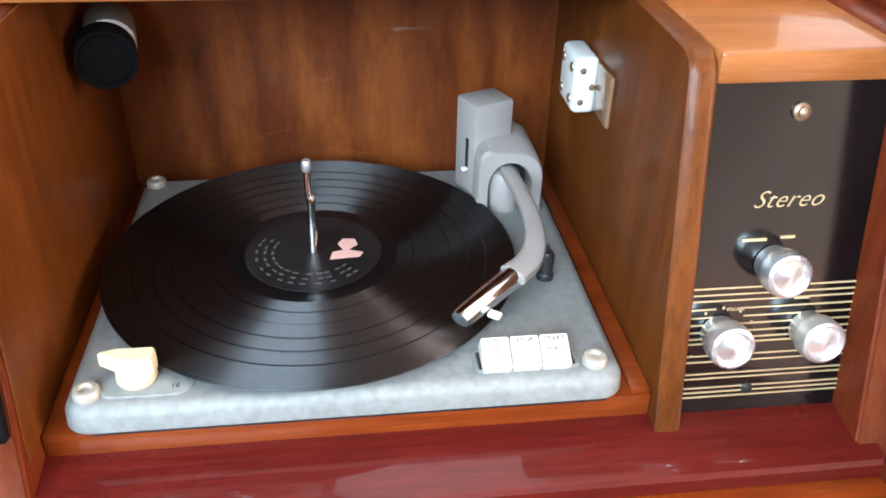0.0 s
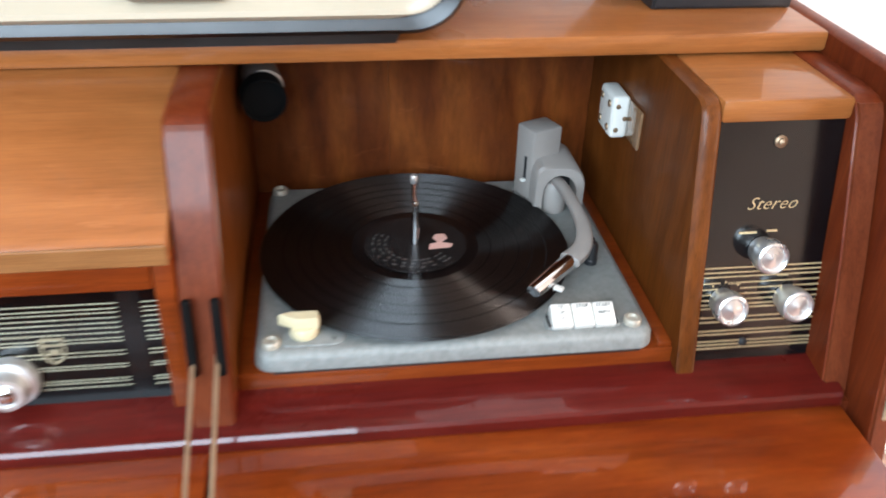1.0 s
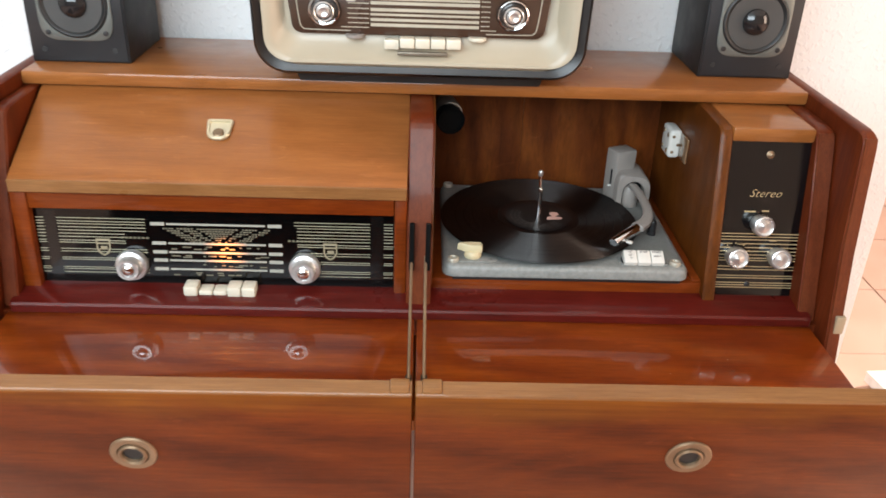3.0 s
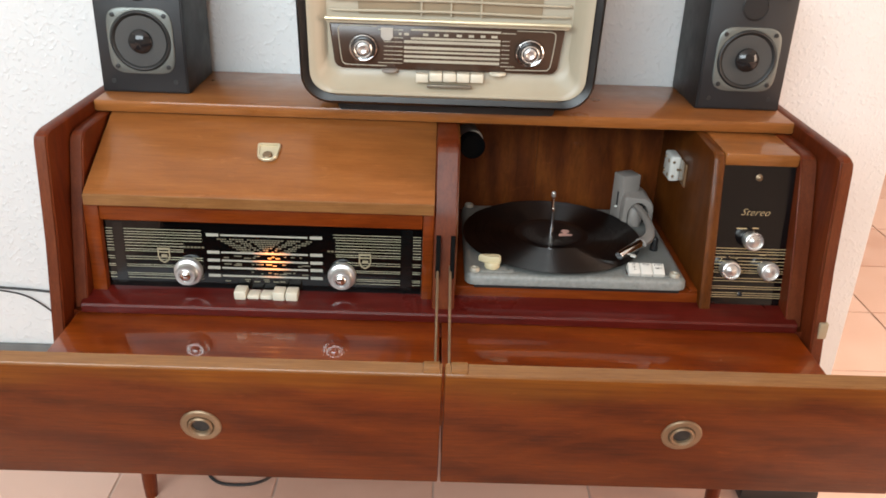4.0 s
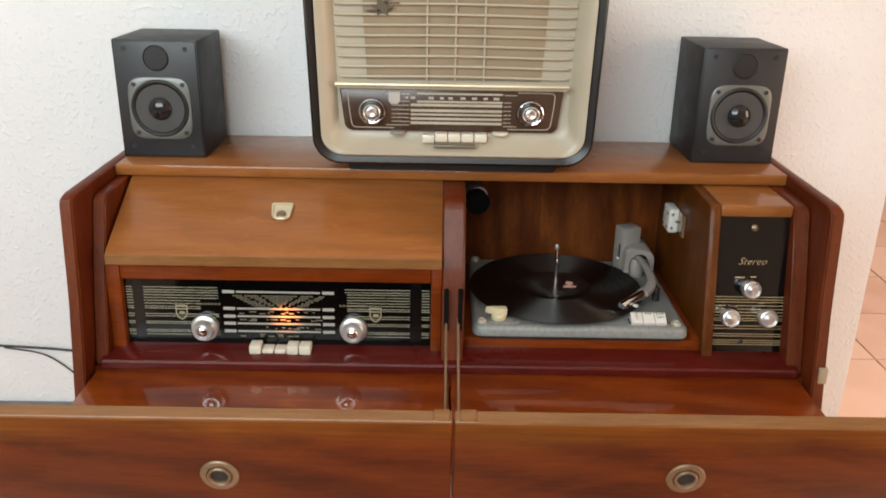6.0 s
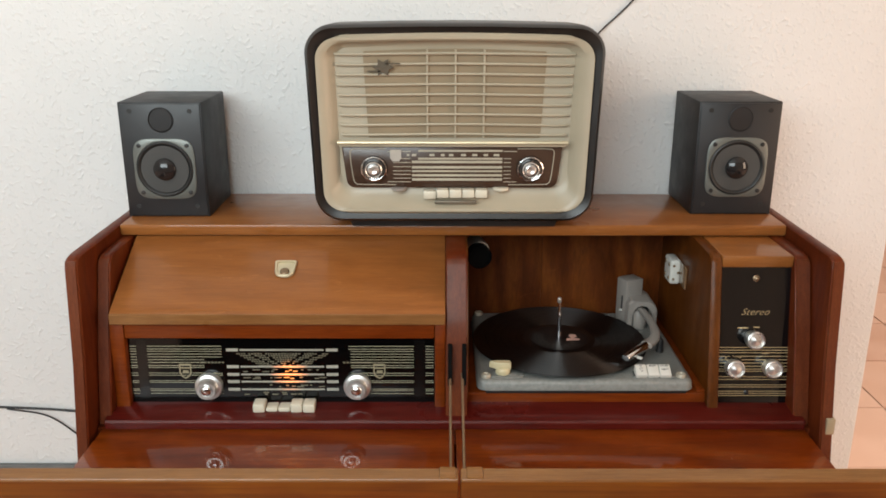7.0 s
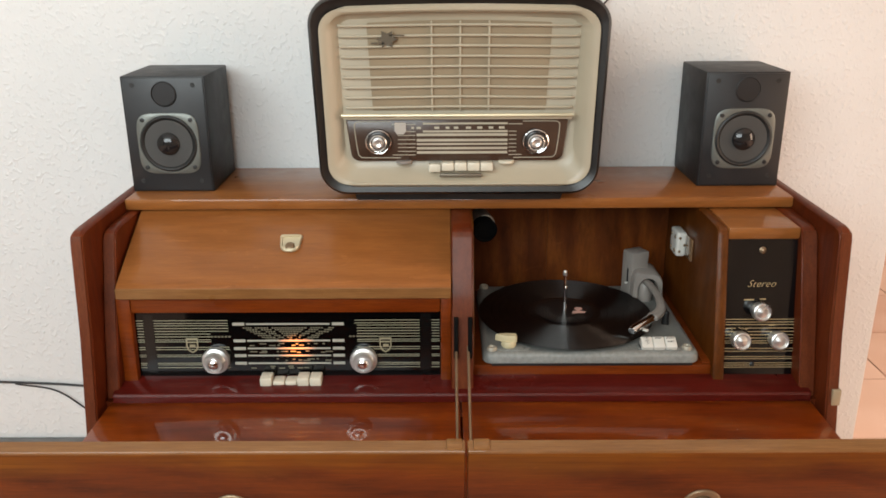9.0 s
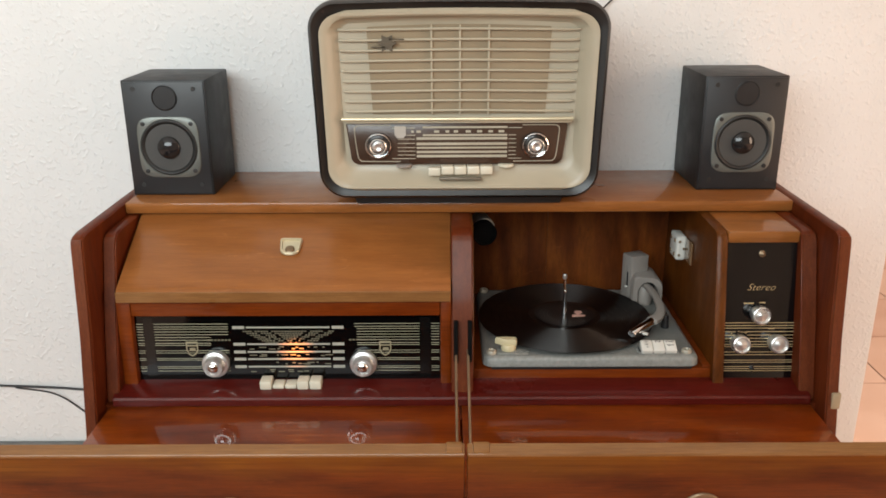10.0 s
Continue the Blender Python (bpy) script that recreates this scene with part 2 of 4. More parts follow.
def vinyl():
    """Grooved vinyl: walls of fine V-shaped grooves that tilt towards and away from the hole."""
    mat, nt, bsdf = nodes_of("grooved_vinyl")
    bsdf.inputs["Base Color"].default_value = (0.0015, 0.0015, 0.0018, 1)
    bsdf.inputs["Roughness"].default_value = 0.28
    bsdf.inputs["Specular IOR Level"].default_value = 0.5
    co = nt.nodes.new("ShaderNodeTexCoord")

    def vec(kind, a, b=None, scale=None):
        n = nt.nodes.new("ShaderNodeVectorMath")
        n.operation = kind
        for sock, v in ((n.inputs[0], a), (n.inputs[1], b)):
            if isinstance(v, tuple):
                sock.default_value = v
            elif v is not None:
                nt.links.new(v, sock)
        if scale is not None:
            nt.links.new(scale, n.inputs["Scale"])
        return n.outputs["Vector"]

    outward = vec("NORMALIZE", vec("MULTIPLY", co.outputs["Object"], (1, 1, 0)))
    white = nt.nodes.new("ShaderNodeTexWhiteNoise")
    nt.links.new(vec("MULTIPLY", co.outputs["Object"], (9000, 9000, 9000)), white.inputs["Vector"])
    tilt = nt.nodes.new("ShaderNodeMapRange")
    tilt.inputs["To Min"].default_value, tilt.inputs["To Max"].default_value = -1.0, 1.0
    nt.links.new(white.outputs["Value"], tilt.inputs["Value"])
    far = nt.nodes.new("ShaderNodeVectorMath")
    far.operation = "LENGTH"
    nt.links.new(vec("MULTIPLY", co.outputs["Object"], (6.25, 6.25, 0)), far.inputs[0])
    stops = [(0.0, (0.1,) * 3), (0.39, (1,) * 3)]
    for gap in (0.741, 0.876, 1.016, 1.146, 1.283):
        stops += [(gap / 1.6 - 0.004, (0.12,) * 3), (gap / 1.6 + 0.003, (1,) * 3)]
    cut = ramp(nt, far.outputs["Value"], stops)
    cut.node.color_ramp.interpolation = "CONSTANT"

    def calc(kind, a, b, c=0.0):
        n = nt.nodes.new("ShaderNodeMath")
        n.operation = kind
        for sock, v in zip(n.inputs, (a, b, c)):
            if isinstance(v, float):
                sock.default_value = v
            else:
                nt.links.new(v, sock)
        return n.outputs[0]

    # groove walls stand steep; hardly any of the surface lies flat
    side = calc("SIGN", tilt.outputs["Result"], 0.0)
    slope = calc("MULTIPLY_ADD", calc("ABSOLUTE", tilt.outputs["Result"], 0.0), 1.3, 0.65)
    steep = calc("MULTIPLY", calc("MULTIPLY", side, slope), cut)
    wall = vec("SCALE", outward, None, steep)
    nt.links.new(vec("NORMALIZE", vec("ADD", wall, (0, 0, 1))), bsdf.inputs["Normal"])
    return mat


def stucco():
    mat, nt, bsdf = nodes_of("white_rough_plaster")
    v = mapped(nt, (1, 1, 1))
    big, mid, fine = noise_node(nt, v, 2.0, 4), noise_node(nt, v, 120, 1.5, 0.45), noise_node(nt, v, 320, 3)
    nt.links.new(ramp(nt, big, [(0.3, (0.68, 0.68, 0.675)), (0.7, (0.75, 0.75, 0.745))]), bsdf.inputs["Base Color"])
    bsdf.inputs["Roughness"].default_value = 0.85
    h = mix(nt, 0.2, ramp(nt, mid, [(0.52, (0, 0, 0)), (0.72, (1, 1, 1))]), fine)
    bump(nt, bsdf, h, 0.42, 0.0035)
    return mat


def terracotta():
    mat, nt, bsdf = nodes_of("terracotta_tile")
    info = nt.nodes.new("ShaderNodeObjectInfo")
    v = mapped(nt, (1, 1, 1))
    blot, fine = noise_node(nt, v, 7, 6, 0.6), noise_node(nt, v, 90, 4)
    base = ramp(nt, info.outputs["Random"], [(0.0, (0.54, 0.31, 0.23)), (0.5, (0.60, 0.37, 0.28)), (1.0, (0.66, 0.43, 0.34))])
    col = mix(nt, grey(nt, blot, 0.0, 0.5), base, (0.66, 0.43, 0.34))
    nt.links.new(col, bsdf.inputs["Base Color"])
    nt.links.new(grey(nt, blot, 0.3, 0.5), bsdf.inputs["Roughness"])
    bump(nt, bsdf, fine, 0.2, 0.001)
    return mat


# Guessed paint for unseen walls, kept dark so less light bounces back.
WALLPAINT = plain("beige_wall_paint", (0.42, 0.385, 0.345), 0.8, 0.0, 0.06, 8, 0.3)
# Unseen ceiling, kept white to throw fill light down.
CEILPAINT = plain("white_ceiling_paint", (0.74, 0.73, 0.71), 0.8, 0.0, 0.04, 8, 0.3)
DIALBLACK, PANELBLACK, VINYL, PLASTER, TERRA = black_glass(), lacquer_panel(), vinyl(), stucco(), terracotta()
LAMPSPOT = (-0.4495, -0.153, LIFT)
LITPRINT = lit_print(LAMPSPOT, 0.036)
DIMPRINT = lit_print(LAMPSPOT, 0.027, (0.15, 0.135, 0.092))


# ---- building blocks ----
def box(bm, x0, x1, y0, y1, z0, z1, bevel=0.0, seg=2, m=None):
    made = bmesh.ops.create_cube(bm, size=1.0)["verts"]
    for v in made:
        v.co = Vector((x0 + (v.co.x + 0.5) * (x1 - x0), y0 + (v.co.y + 0.5) * (y1 - y0), z0 + (v.co.z + 0.5) * (z1 - z0)))
    if bevel:
        edges = list({e for v in made for e in v.link_edges})
        out = bmesh.ops.bevel(bm, geom=edges, offset=bevel, segments=seg, affect="EDGES", profile=0.5)
        made = list({v for f in out["faces"] for v in f.verts} | {v for v in made if v.is_valid})
    if m is not None:
        bmesh.ops.transform(bm, matrix=m, verts=list({v for v in made if v.is_valid}))
    return bm


def loft(bm, rings, cap0=True, cap1=True):
    """Skin a row of closed rings with the same number of points."""
    rows = [[bm.verts.new(p) for p in ring] for ring in rings]
    n = len(rows[0])
    for a, b in zip(rows, rows[1:]):
        for i in range(n):
            bm.faces.new((a[i], a[(i + 1) % n], b[(i + 1) % n], b[i]))
    if cap0:
        bm.faces.new(rows[0][::-1])
    if cap1:
        bm.faces.new(rows[-1])
    bmesh.ops.recalc_face_normals(bm, faces=bm.faces)
    return bm


def slab(bm, outline, x0, x1, bevel=0.003):
    """A board whose outline lies in the y-z plane."""
    inner = x0 + bevel, x1 - bevel
    cy, cz = sum(p[0] for p in outline) / len(outline), sum(p[1] for p in outline) / len(outline)

    def ring(x, off):
        out = []
        for y, z in outline:
            d = Vector((y - cy, z - cz))
            k = 1 - off / max(d.length, 1e-6)
            out.append((x, cy + d.x * k, cz + d.y * k))
        return out

    return loft(bm, [ring(x0, bevel), ring(inner[0], 0), ring(inner[1], 0), ring(x1, bevel)])


def turned(bm, profile, n=32, m=None):
    """A lathe: profile of (radius, height) pairs about the z axis, moved by m."""
    m = m or Matrix()
    rows = []
    for r, h in profile:
        rows.append([bm.verts.new(m @ Vector((r * math.cos(2 * math.pi * i / n), r * math.sin(2 * math.pi * i / n), h))) for i in range(n)])
    for a, b in zip(rows, rows[1:]):
        for i in range(n):
            bm.faces.new((a[i], a[(i + 1) % n], b[(i + 1) % n], b[i]))
    bm.faces.new(rows[0][::-1])
    bm.faces.new(rows[-1])
    bmesh.ops.recalc_face_normals(bm, faces=bm.faces)
    return bm


def rounded(cx, cz, wt, wb, z0, z1, rt, rb, seg=6, arch=0.0):
    """Points of a rounded, slightly tapered rectangle in x-z: top width wt, bottom width wb."""
    pts = []
    for sx, sz, r, a0 in ((1, 1, rt, 0), (-1, 1, rt, 90), (-1, -1, rb, 180), (1, -1, rb, 270)):
        half = (wt if sz > 0 else wb) / 2
        ox, oz = cx + sx * (half - r), (z1 - r) if sz > 0 else (z0 + r)
        for k in range(seg + 1):
            a = radians(a0 + 90 * k / seg)
            pts.append((ox + r * math.cos(a), oz + r * math.sin(a)))
        if arch and sz > 0 and sx > 0:
            for k in range(1, 8):
                f = k / 8
                pts.append((cx + (half - r) * (1 - 2 * f), z1 + arch * math.sin(math.pi * f)))
    return pts


def tube(bm, pts, radius, n=10):
    """A round bar along a row of points; radius may be one number or one per point."""
    radii = [radius] * len(pts) if isinstance(radius, (int, float)) else radius
    rings = []
    pts = [Vector(p) for p in pts]
    for i, (p, r) in enumerate(zip(pts, radii)):
        d = (pts[min(i + 1, len(pts) - 1)] - pts[max(i - 1, 0)]).normalized()
        side = d.cross(Vector((0, 0, 1)) if abs(d.z) < 0.9 else Vector((0, 1, 0))).normalized()
        up = side.cross(d)
        rings.append([p + r * (side * math.cos(2 * math.pi * k / n) + up * math.sin(2 * math.pi * k / n)) for k in range(n)])
    return loft(bm, rings)


def arc(points, steps=8):
    """A smooth curve through a few points (Catmull-Rom)."""
    p = [Vector(q) for q in points]
    p = [2 * p[0] - p[1]] + p + [2 * p[-1] - p[-2]]
    out = []
    for i in range(1, len(p) - 2):
        for k in range(steps):
            t = k / steps
            out.append(0.5 * (2 * p[i] + (p[i + 1] - p[i - 1]) * t + (2 * p[i - 1] - 5 * p[i] + 4 * p[i + 1] - p[i + 2]) * t * t + (3 * p[i] - p[i - 1] - 3 * p[i + 1] + p[i + 2]) * t ** 3))
    return out + [p[-2]]


def mesh_of(name, bm, material, angle=35):
    bmesh.ops.translate(bm, vec=(0, 0, LIFT), verts=bm.verts)
    me = bpy.data.meshes.new(name)
    bm.to_mesh(me)
    bm.free()
    me.materials.append(material)
    me.shade_smooth()
    me.set_sharp_from_angle(angle=radians(angle))
    return me


def part(name, bm, material, parent, label="", angle=35):
    ob = new(name, mesh_of(name, bm, material, angle))
    ob.parent = parent
    if parent.parent is None:
        ob.matrix_parent_inverse = Matrix.Translation(-parent.location)
    return tagged(ob, label=label) if label else ob


def thing(name, base, label, category, group=""):
    ob = new(name)
    ob.location = (base[0], base[1], base[2] + LIFT)
    ob.empty_display_size = 0.05
    return tagged(ob, label=label, category=category, group=group)


def structure(name, bm, material, label, category):
    return tagged(new(name, mesh_of(name, bm, material)), label=label, category=category, kind="structure")


def lettering(bm_text, size, m, shear=0.0, depth=0.0003, spacing=1.0, thin=0.0):
    """Raised writing in the built-in font, centred on m's origin, in m's x-y plane."""
    cu = bpy.data.curves.new("writing", "FONT")
    cu.body, cu.size, cu.shear, cu.extrude, cu.space_character = bm_text, size, shear, depth, spacing
    cu.offset = -thin
    cu.align_x, cu.align_y, cu.resolution_u = "CENTER", "CENTER", 3
    ob = bpy.data.objects.new("writing", cu)
    scene.collection.objects.link(ob)
    me = bpy.data.meshes.new_from_object(ob.evaluated_get(bpy.context.evaluated_depsgraph_get()))
    bpy.data.objects.remove(ob)
    bm = bmesh.new()
    bm.from_mesh(me)
    bpy.data.meshes.remove(me)
    bmesh.ops.transform(bm, matrix=m, verts=bm.verts)
    return bm


LEAN = 0.2


def leaning(x, y, z, lean=LEAN):
    """Frame of a front that leans back: x along it, y up it, z out of it."""
    up = Vector((0, lean, 1)).normalized()
    out = Vector((1, 0, 0)).cross(up)
    m = Matrix(((1, up.x, out.x, x), (0, up.y, out.y, y), (0, up.z, out.z, z), (0, 0, 0, 1)))
    return m


# ---- the room ----
FLOOR, CEIL, WALL = -0.52, 2.05, 0.215
structure("floor", box(bmesh.new(), -3.2, 3.4, -3.6, 4.8, FLOOR - 0.2, FLOOR - 0.0016), GROUT, "grey grout bed under terracotta floor tiles", "floor")
structure("wall_north", box(bmesh.new(), -3.2, 0.678, WALL, WALL + 0.16, FLOOR, CEIL, 0.006), PLASTER, "white rough plastered wall behind the console", "wall")
# The walls below and the ceiling are unseen, added to close the room.
structure("wall_west", box(bmesh.new(), -3.4, -3.2, -3.6, 4.8, FLOOR, CEIL), WALLPAINT, "plain pale painted side wall", "wall")
structure("wall_far", box(bmesh.new(), -3.2, 3.4, 4.6, 4.8, FLOOR, CEIL), WALLPAINT, "plain pale painted far wall", "wall")
bm = bmesh.new()
box(bm, -3.2, -2.5, -2.8, -2.6, FLOOR, CEIL)
box(bm, 0.0, 3.4, -2.8, -2.6, FLOOR, CEIL)
box(bm, -2.5, 0.0, -2.8, -2.6, FLOOR, 0.7)
box(bm, -2.5, 0.0, -2.8, -2.6, 1.95, CEIL)
structure("wall_south", bm, WALLPAINT, "pale painted wall with a window opening", "wall")
# Unseen wall; its openings are added to let in sun and side light.
bm = bmesh.new()
box(bm, 3.2, 3.4, -2.6, -1.95, FLOOR, CEIL)
box(bm, 3.2, 3.4, -0.65, 0.5, FLOOR, CEIL)
box(bm, 3.2, 3.4, 3.2, 4.6, FLOOR, CEIL)
box(bm, 3.2, 3.4, -1.95, -0.65, 1.55, CEIL)
box(bm, 3.2, 3.4, 0.5, 3.2, 2.0, CEIL)
structure("wall_east", bm, WALLPAINT, "unseen pale painted wall with two openings added for light", "wall")
structure("ceiling", box(bmesh.new(), -3.4, 3.4, -3.6, 4.8, CEIL, CEIL + 0.2), CEILPAINT, "plain pale painted ceiling", "ceiling")
structure("baseboard", box(bmesh.new(), -3.2, 0.30, WALL - 0.012, WALL - 0.0005, FLOOR, FLOOR + 0.128, 0.003), SLATE, "dark grey baseboard strip along the wall", "baseboard")

# ---- the console ----
console = thing("radiogram_console", (-0.19, 0.0, FLOOR), "walnut radiogram console with open fold-out fronts and record compartment", "console")
XL, XR = -0.767, 0.394
SHELF = 0.21


def side_outline():
    return [(0.2, -0.27), (0.2, SHELF), (-0.176, SHELF), (-0.187, SHELF - 0.002), (-0.194, SHELF - 0.007), (-0.1965, SHELF - 0.016), (-0.215, 0.047), (-0.244, -0.111), (-0.27, -0.27)]


for x0, x1 in ((XL, XL + 0.019), (XR - 0.019, XR)):
    part("side_panel", slab(bmesh.new(), side_outline(), x0, x1, 0.004), SIDE, console, "dark red-brown side panel with rounded front corner")


def cheek_outline(low):
    return [(0.17, low), (0.17, 0.1895), (-0.09, 0.1895), (-0.112, 0.188), (-0.121, 0.1835), (-0.127, 0.175), (-0.164, 0.055), (-0.194, low)]


def edge_strip(line, x0, x1):
    """A thin strip of edge veneer that follows a board's front edge."""
    rings = []
    for y, z in line:
        rings.append([(x0, y + 0.003, z), (x0 + 0.001, y - 0.0008, z), (x1 - 0.001, y - 0.0008, z), (x1, y + 0.003, z)])
    return loft(bmesh.new(), rings)


for x0, x1 in ((XL, XL + 0.019), (XR - 0.019, XR)):
    part("front_edge", edge_strip([p for p in side_outline() if p[0] < -0.19], x0 + 0.001, x1 - 0.001), EDGEBROWN, console, "brown worn front edge")
for x0, x1 in ((-0.7475, -0.7275), (0.350, 0.3745), (-0.2, -0.166)):
    part("front_edge", edge_strip([p for p in cheek_outline(-0.068) if p[0] < -0.118], x0 + 0.001, x1 - 0.001), EDGEBROWN, console, "brown worn front edge")
part("cheek", slab(bmesh.new(), cheek_outline(-0.068), -0.7475, -0.7275, 0.003), SIDE, console, "inner cheek with rounded front corner")
part("cheek", slab(bmesh.new(), cheek_outline(-0.068), 0.350, 0.3745, 0.003), SIDE, console, "inner cheek with rounded front corner")
div = part("divider", slab(bmesh.new(), cheek_outline(-0.068), -0.2, -0.166, 0.003), SIDE, console, "rounded middle divider")
# Shade inside the rod slots is drawn as matt black blocks.
for x in (-0.193, -0.171):
    bm = bmesh.new()
    m = leaning(x, -0.1825, 0.026)
    box(bm, -0.0035, 0.0035, -0.03, 0.036, -0.006, 0.0016, 0.0012, 1, m)
    part("slot", bm, DEADBLACK, div, "dark slot for the stay rod")
part("top_board", box(bmesh.new(), XL + 0.019, XR - 0.019, -0.02, 0.2, 0.1905, SHELF, 0.004), WALNUT, console, "brown top board with a paler front edge")
part("back_panel", box(bmesh.new(), XL + 0.019, XR - 0.019, 0.172, 0.199, -0.27, 0.19), BACKWOOD, console, "brown back panel")
part("back_panel", box(bmesh.new(), -0.012, 0.2195, 0.1685, 0.1718, -0.03, 0.19), BACKWOOD, console, "brown plywood back piece")
part("bottom_board", box(bmesh.new(), XL + 0.019, XR - 0.019, -0.2, 0.172, -0.27, -0.25, 0.003), WALNUT, console)
part("inner_board", box(bmesh.new(), XL + 0.019, XR - 0.019, -0.2, 0.172, -0.10, -0.0715), SIDE, console)
part("compartment_floor", box(bmesh.new(), -0.166, 0.2195, -0.156, 0.168, -0.055, -0.032, 0.002), ORANGE, console, "orange-brown board under the record player")
part("compartment_floor", box(bmesh.new(), 0.206, 0.2195, -0.153, 0.168, -0.034, -0.0285, 0.002), ORANGE, console, "narrow cleat beside the record player")
part("lip", slab(bmesh.new(), [(-0.13, -0.0705), (-0.13, -0.0475), (-0.157, -0.0485), (-0.197, -0.0555), (-0.2030, -0.0570), (-0.2055, -0.0600), (-0.2055, -0.0705)], -0.735, 0.365, 0.002), MAHOGANY, console, "polished dark red mahogany lip")

# lid over the tuner
lid_outline = [(-0.012, 0.170), (-0.006, 0.1895), (-0.016, 0.1885), (-0.157, 0.1135), (-0.1645, 0.109), (-0.168, 0.102), (-0.166, 0.0935), (-0.16, 0.0895), (-0.152, 0.0905)]
lid = part("lid", slab(bmesh.new(), lid_outline, -0.7225, -0.2008, 0.002), LIDWOOD, console, "sloping brown veneered lid over the tuner")
bm = bmesh.new()
box(bm, -0.7225, -0.2008, -0.1695, -0.1665, 0.0905, 0.1085, 0.0012, 1)
part("lid_edge", bm, EDGE, lid, "pale wooden front edge")
slope = math.atan2(0.075, 0.141)
m = Matrix.Translation((-0.4605, -0.0845, 0.1534)) @ Matrix.Rotation(slope, 4, "X")
ring0 = rounded(0, 0, 0.036, 0.032, -0.019, 0.017, 0.004, 0.013)
bm = bmesh.new()
k = [(1.0, 0.0), (1.0, 0.003), (0.93, 0.0045), (0.80, 0.0042), (0.76, 0.0012)]
loft(bm, [[m @ Vector((x * s, z * s, h)) for x, z in ring0] for s, h in k])
handle = part("handle", bm, GILTHANDLE, lid, "pale gilt recessed finger pull")
bm = bmesh.new()
turned(bm, [(0.0075, 0), (0.0075, 0.003), (0.006, 0.0045), (0.002, 0.005)], 20, m @ Matrix.Translation((0, -0.008, 0.001)))
part("stud", bm, BRASS, lid, "small brass catch stud")

# tuner front
TUN = leaning(-0.461, -0.154, 0.0, 0.06)


def tx(p):
    return (p - 510) * 0.000902


def tz(p):
    return 0.064 - (p - 556) * 0.00095


bm = bmesh.new()
for u0, u1, v0, v1 in ((-0.2665, -0.2435, -0.054, 0.098), (0.2435, 0.2608, -0.054, 0.098), (-0.2435, 0.2435, 0.0635, 0.098)):
    box(bm, u0, u1, v0, v1, -0.02, 0.012, 0.003, 2, TUN)
part("dial_frame", bm, ORANGE, console, "orange-brown frame round the dial glass")
dial = part("dial_glass", box(bmesh.new(), -0.2435, 0.2435, -0.054, 0.0635, -0.012, 0.0, 0.0, 1, TUN), DIALBLACK, console, "black tuning dial glass with pale printed lines")


def bars(rows, material, name, parent, label="", w=0.0003, frame=TUN):
    bm = bmesh.new()
    for u0, u1, v, h in rows:
        box(bm, u0, u1, v - h / 2, v + h / 2, 0.0, w, 0.0, 1, frame)
    return part(name, bm, material, parent, label)


LINES = [574, 579, 583, 588, 593, 598, 603, 608.5, 612, 622, 626, 636, 639, 651, 654, 659]
rnd = random.Random(4)
for i, p in enumerate(LINES):
    end = 404 if i < 5 or i > 8 else 372
    rows = [(tx(242), tx(254), tz(p), 0.0008), (tx(273), tx(end), tz(p), 0.00075)]
    rows += [(tx(632 if i > 1 else 628), tx(743), tz(p), 0.00075), (tx(764), tx(778), tz(p), 0.0008)]
    for row in rows:
        bars([row], STRIP, "printed_line", dial)
BAND = plain("dark_grey_band", (0.0025, 0.003, 0.003), 0.16, 0.0, 0.1, 20, 0.0)
for a, b in ((255, 272), (744, 763)):
    bars([(tx(a), tx(b), tz(616), 0.1)], BAND, "grey_band", dial, "dim grey upright band", 0.0002)
for p in (580.5, 610.5, 624.5, 637.5, 651.5):
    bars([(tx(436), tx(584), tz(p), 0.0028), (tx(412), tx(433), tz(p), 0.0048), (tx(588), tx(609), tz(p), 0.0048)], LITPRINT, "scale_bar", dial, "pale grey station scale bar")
rows = []
for r in range(7):
    p, u = 587.5 + 3.4 * r, 430 + 6.5 * r
    while u < 592 - 6.5 * r:
        n, off = rnd.uniform(2.6, 4.6), abs(u - 511)
        if abs(off - (64 - 8 * r)) > 3.5 and abs(off - (34 - 5 * r)) > 3.0:
            rows.append((tx(u), tx(u + n), tz(p), 0.0019))
        u += n + 1.2
for p in (616, 619, 630, 632, 644, 646, 657, 660):
    u = 440
    while u < 580:
        n = rnd.uniform(3, 14)
        if rnd.random() < 0.55:
            rows.append((tx(u), tx(u + n), tz(p + rnd.uniform(-0.6, 0.6)), 0.0017))
        u += n + rnd.uniform(2, 9)
for a, b in ((366, 404), (618, 664)):
    u = a
    while u < b:
        rows.append((tx(u), tx(u + 4), tz(603), 0.0026))
        u += 6.2
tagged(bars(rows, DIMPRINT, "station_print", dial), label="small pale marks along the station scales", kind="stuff")
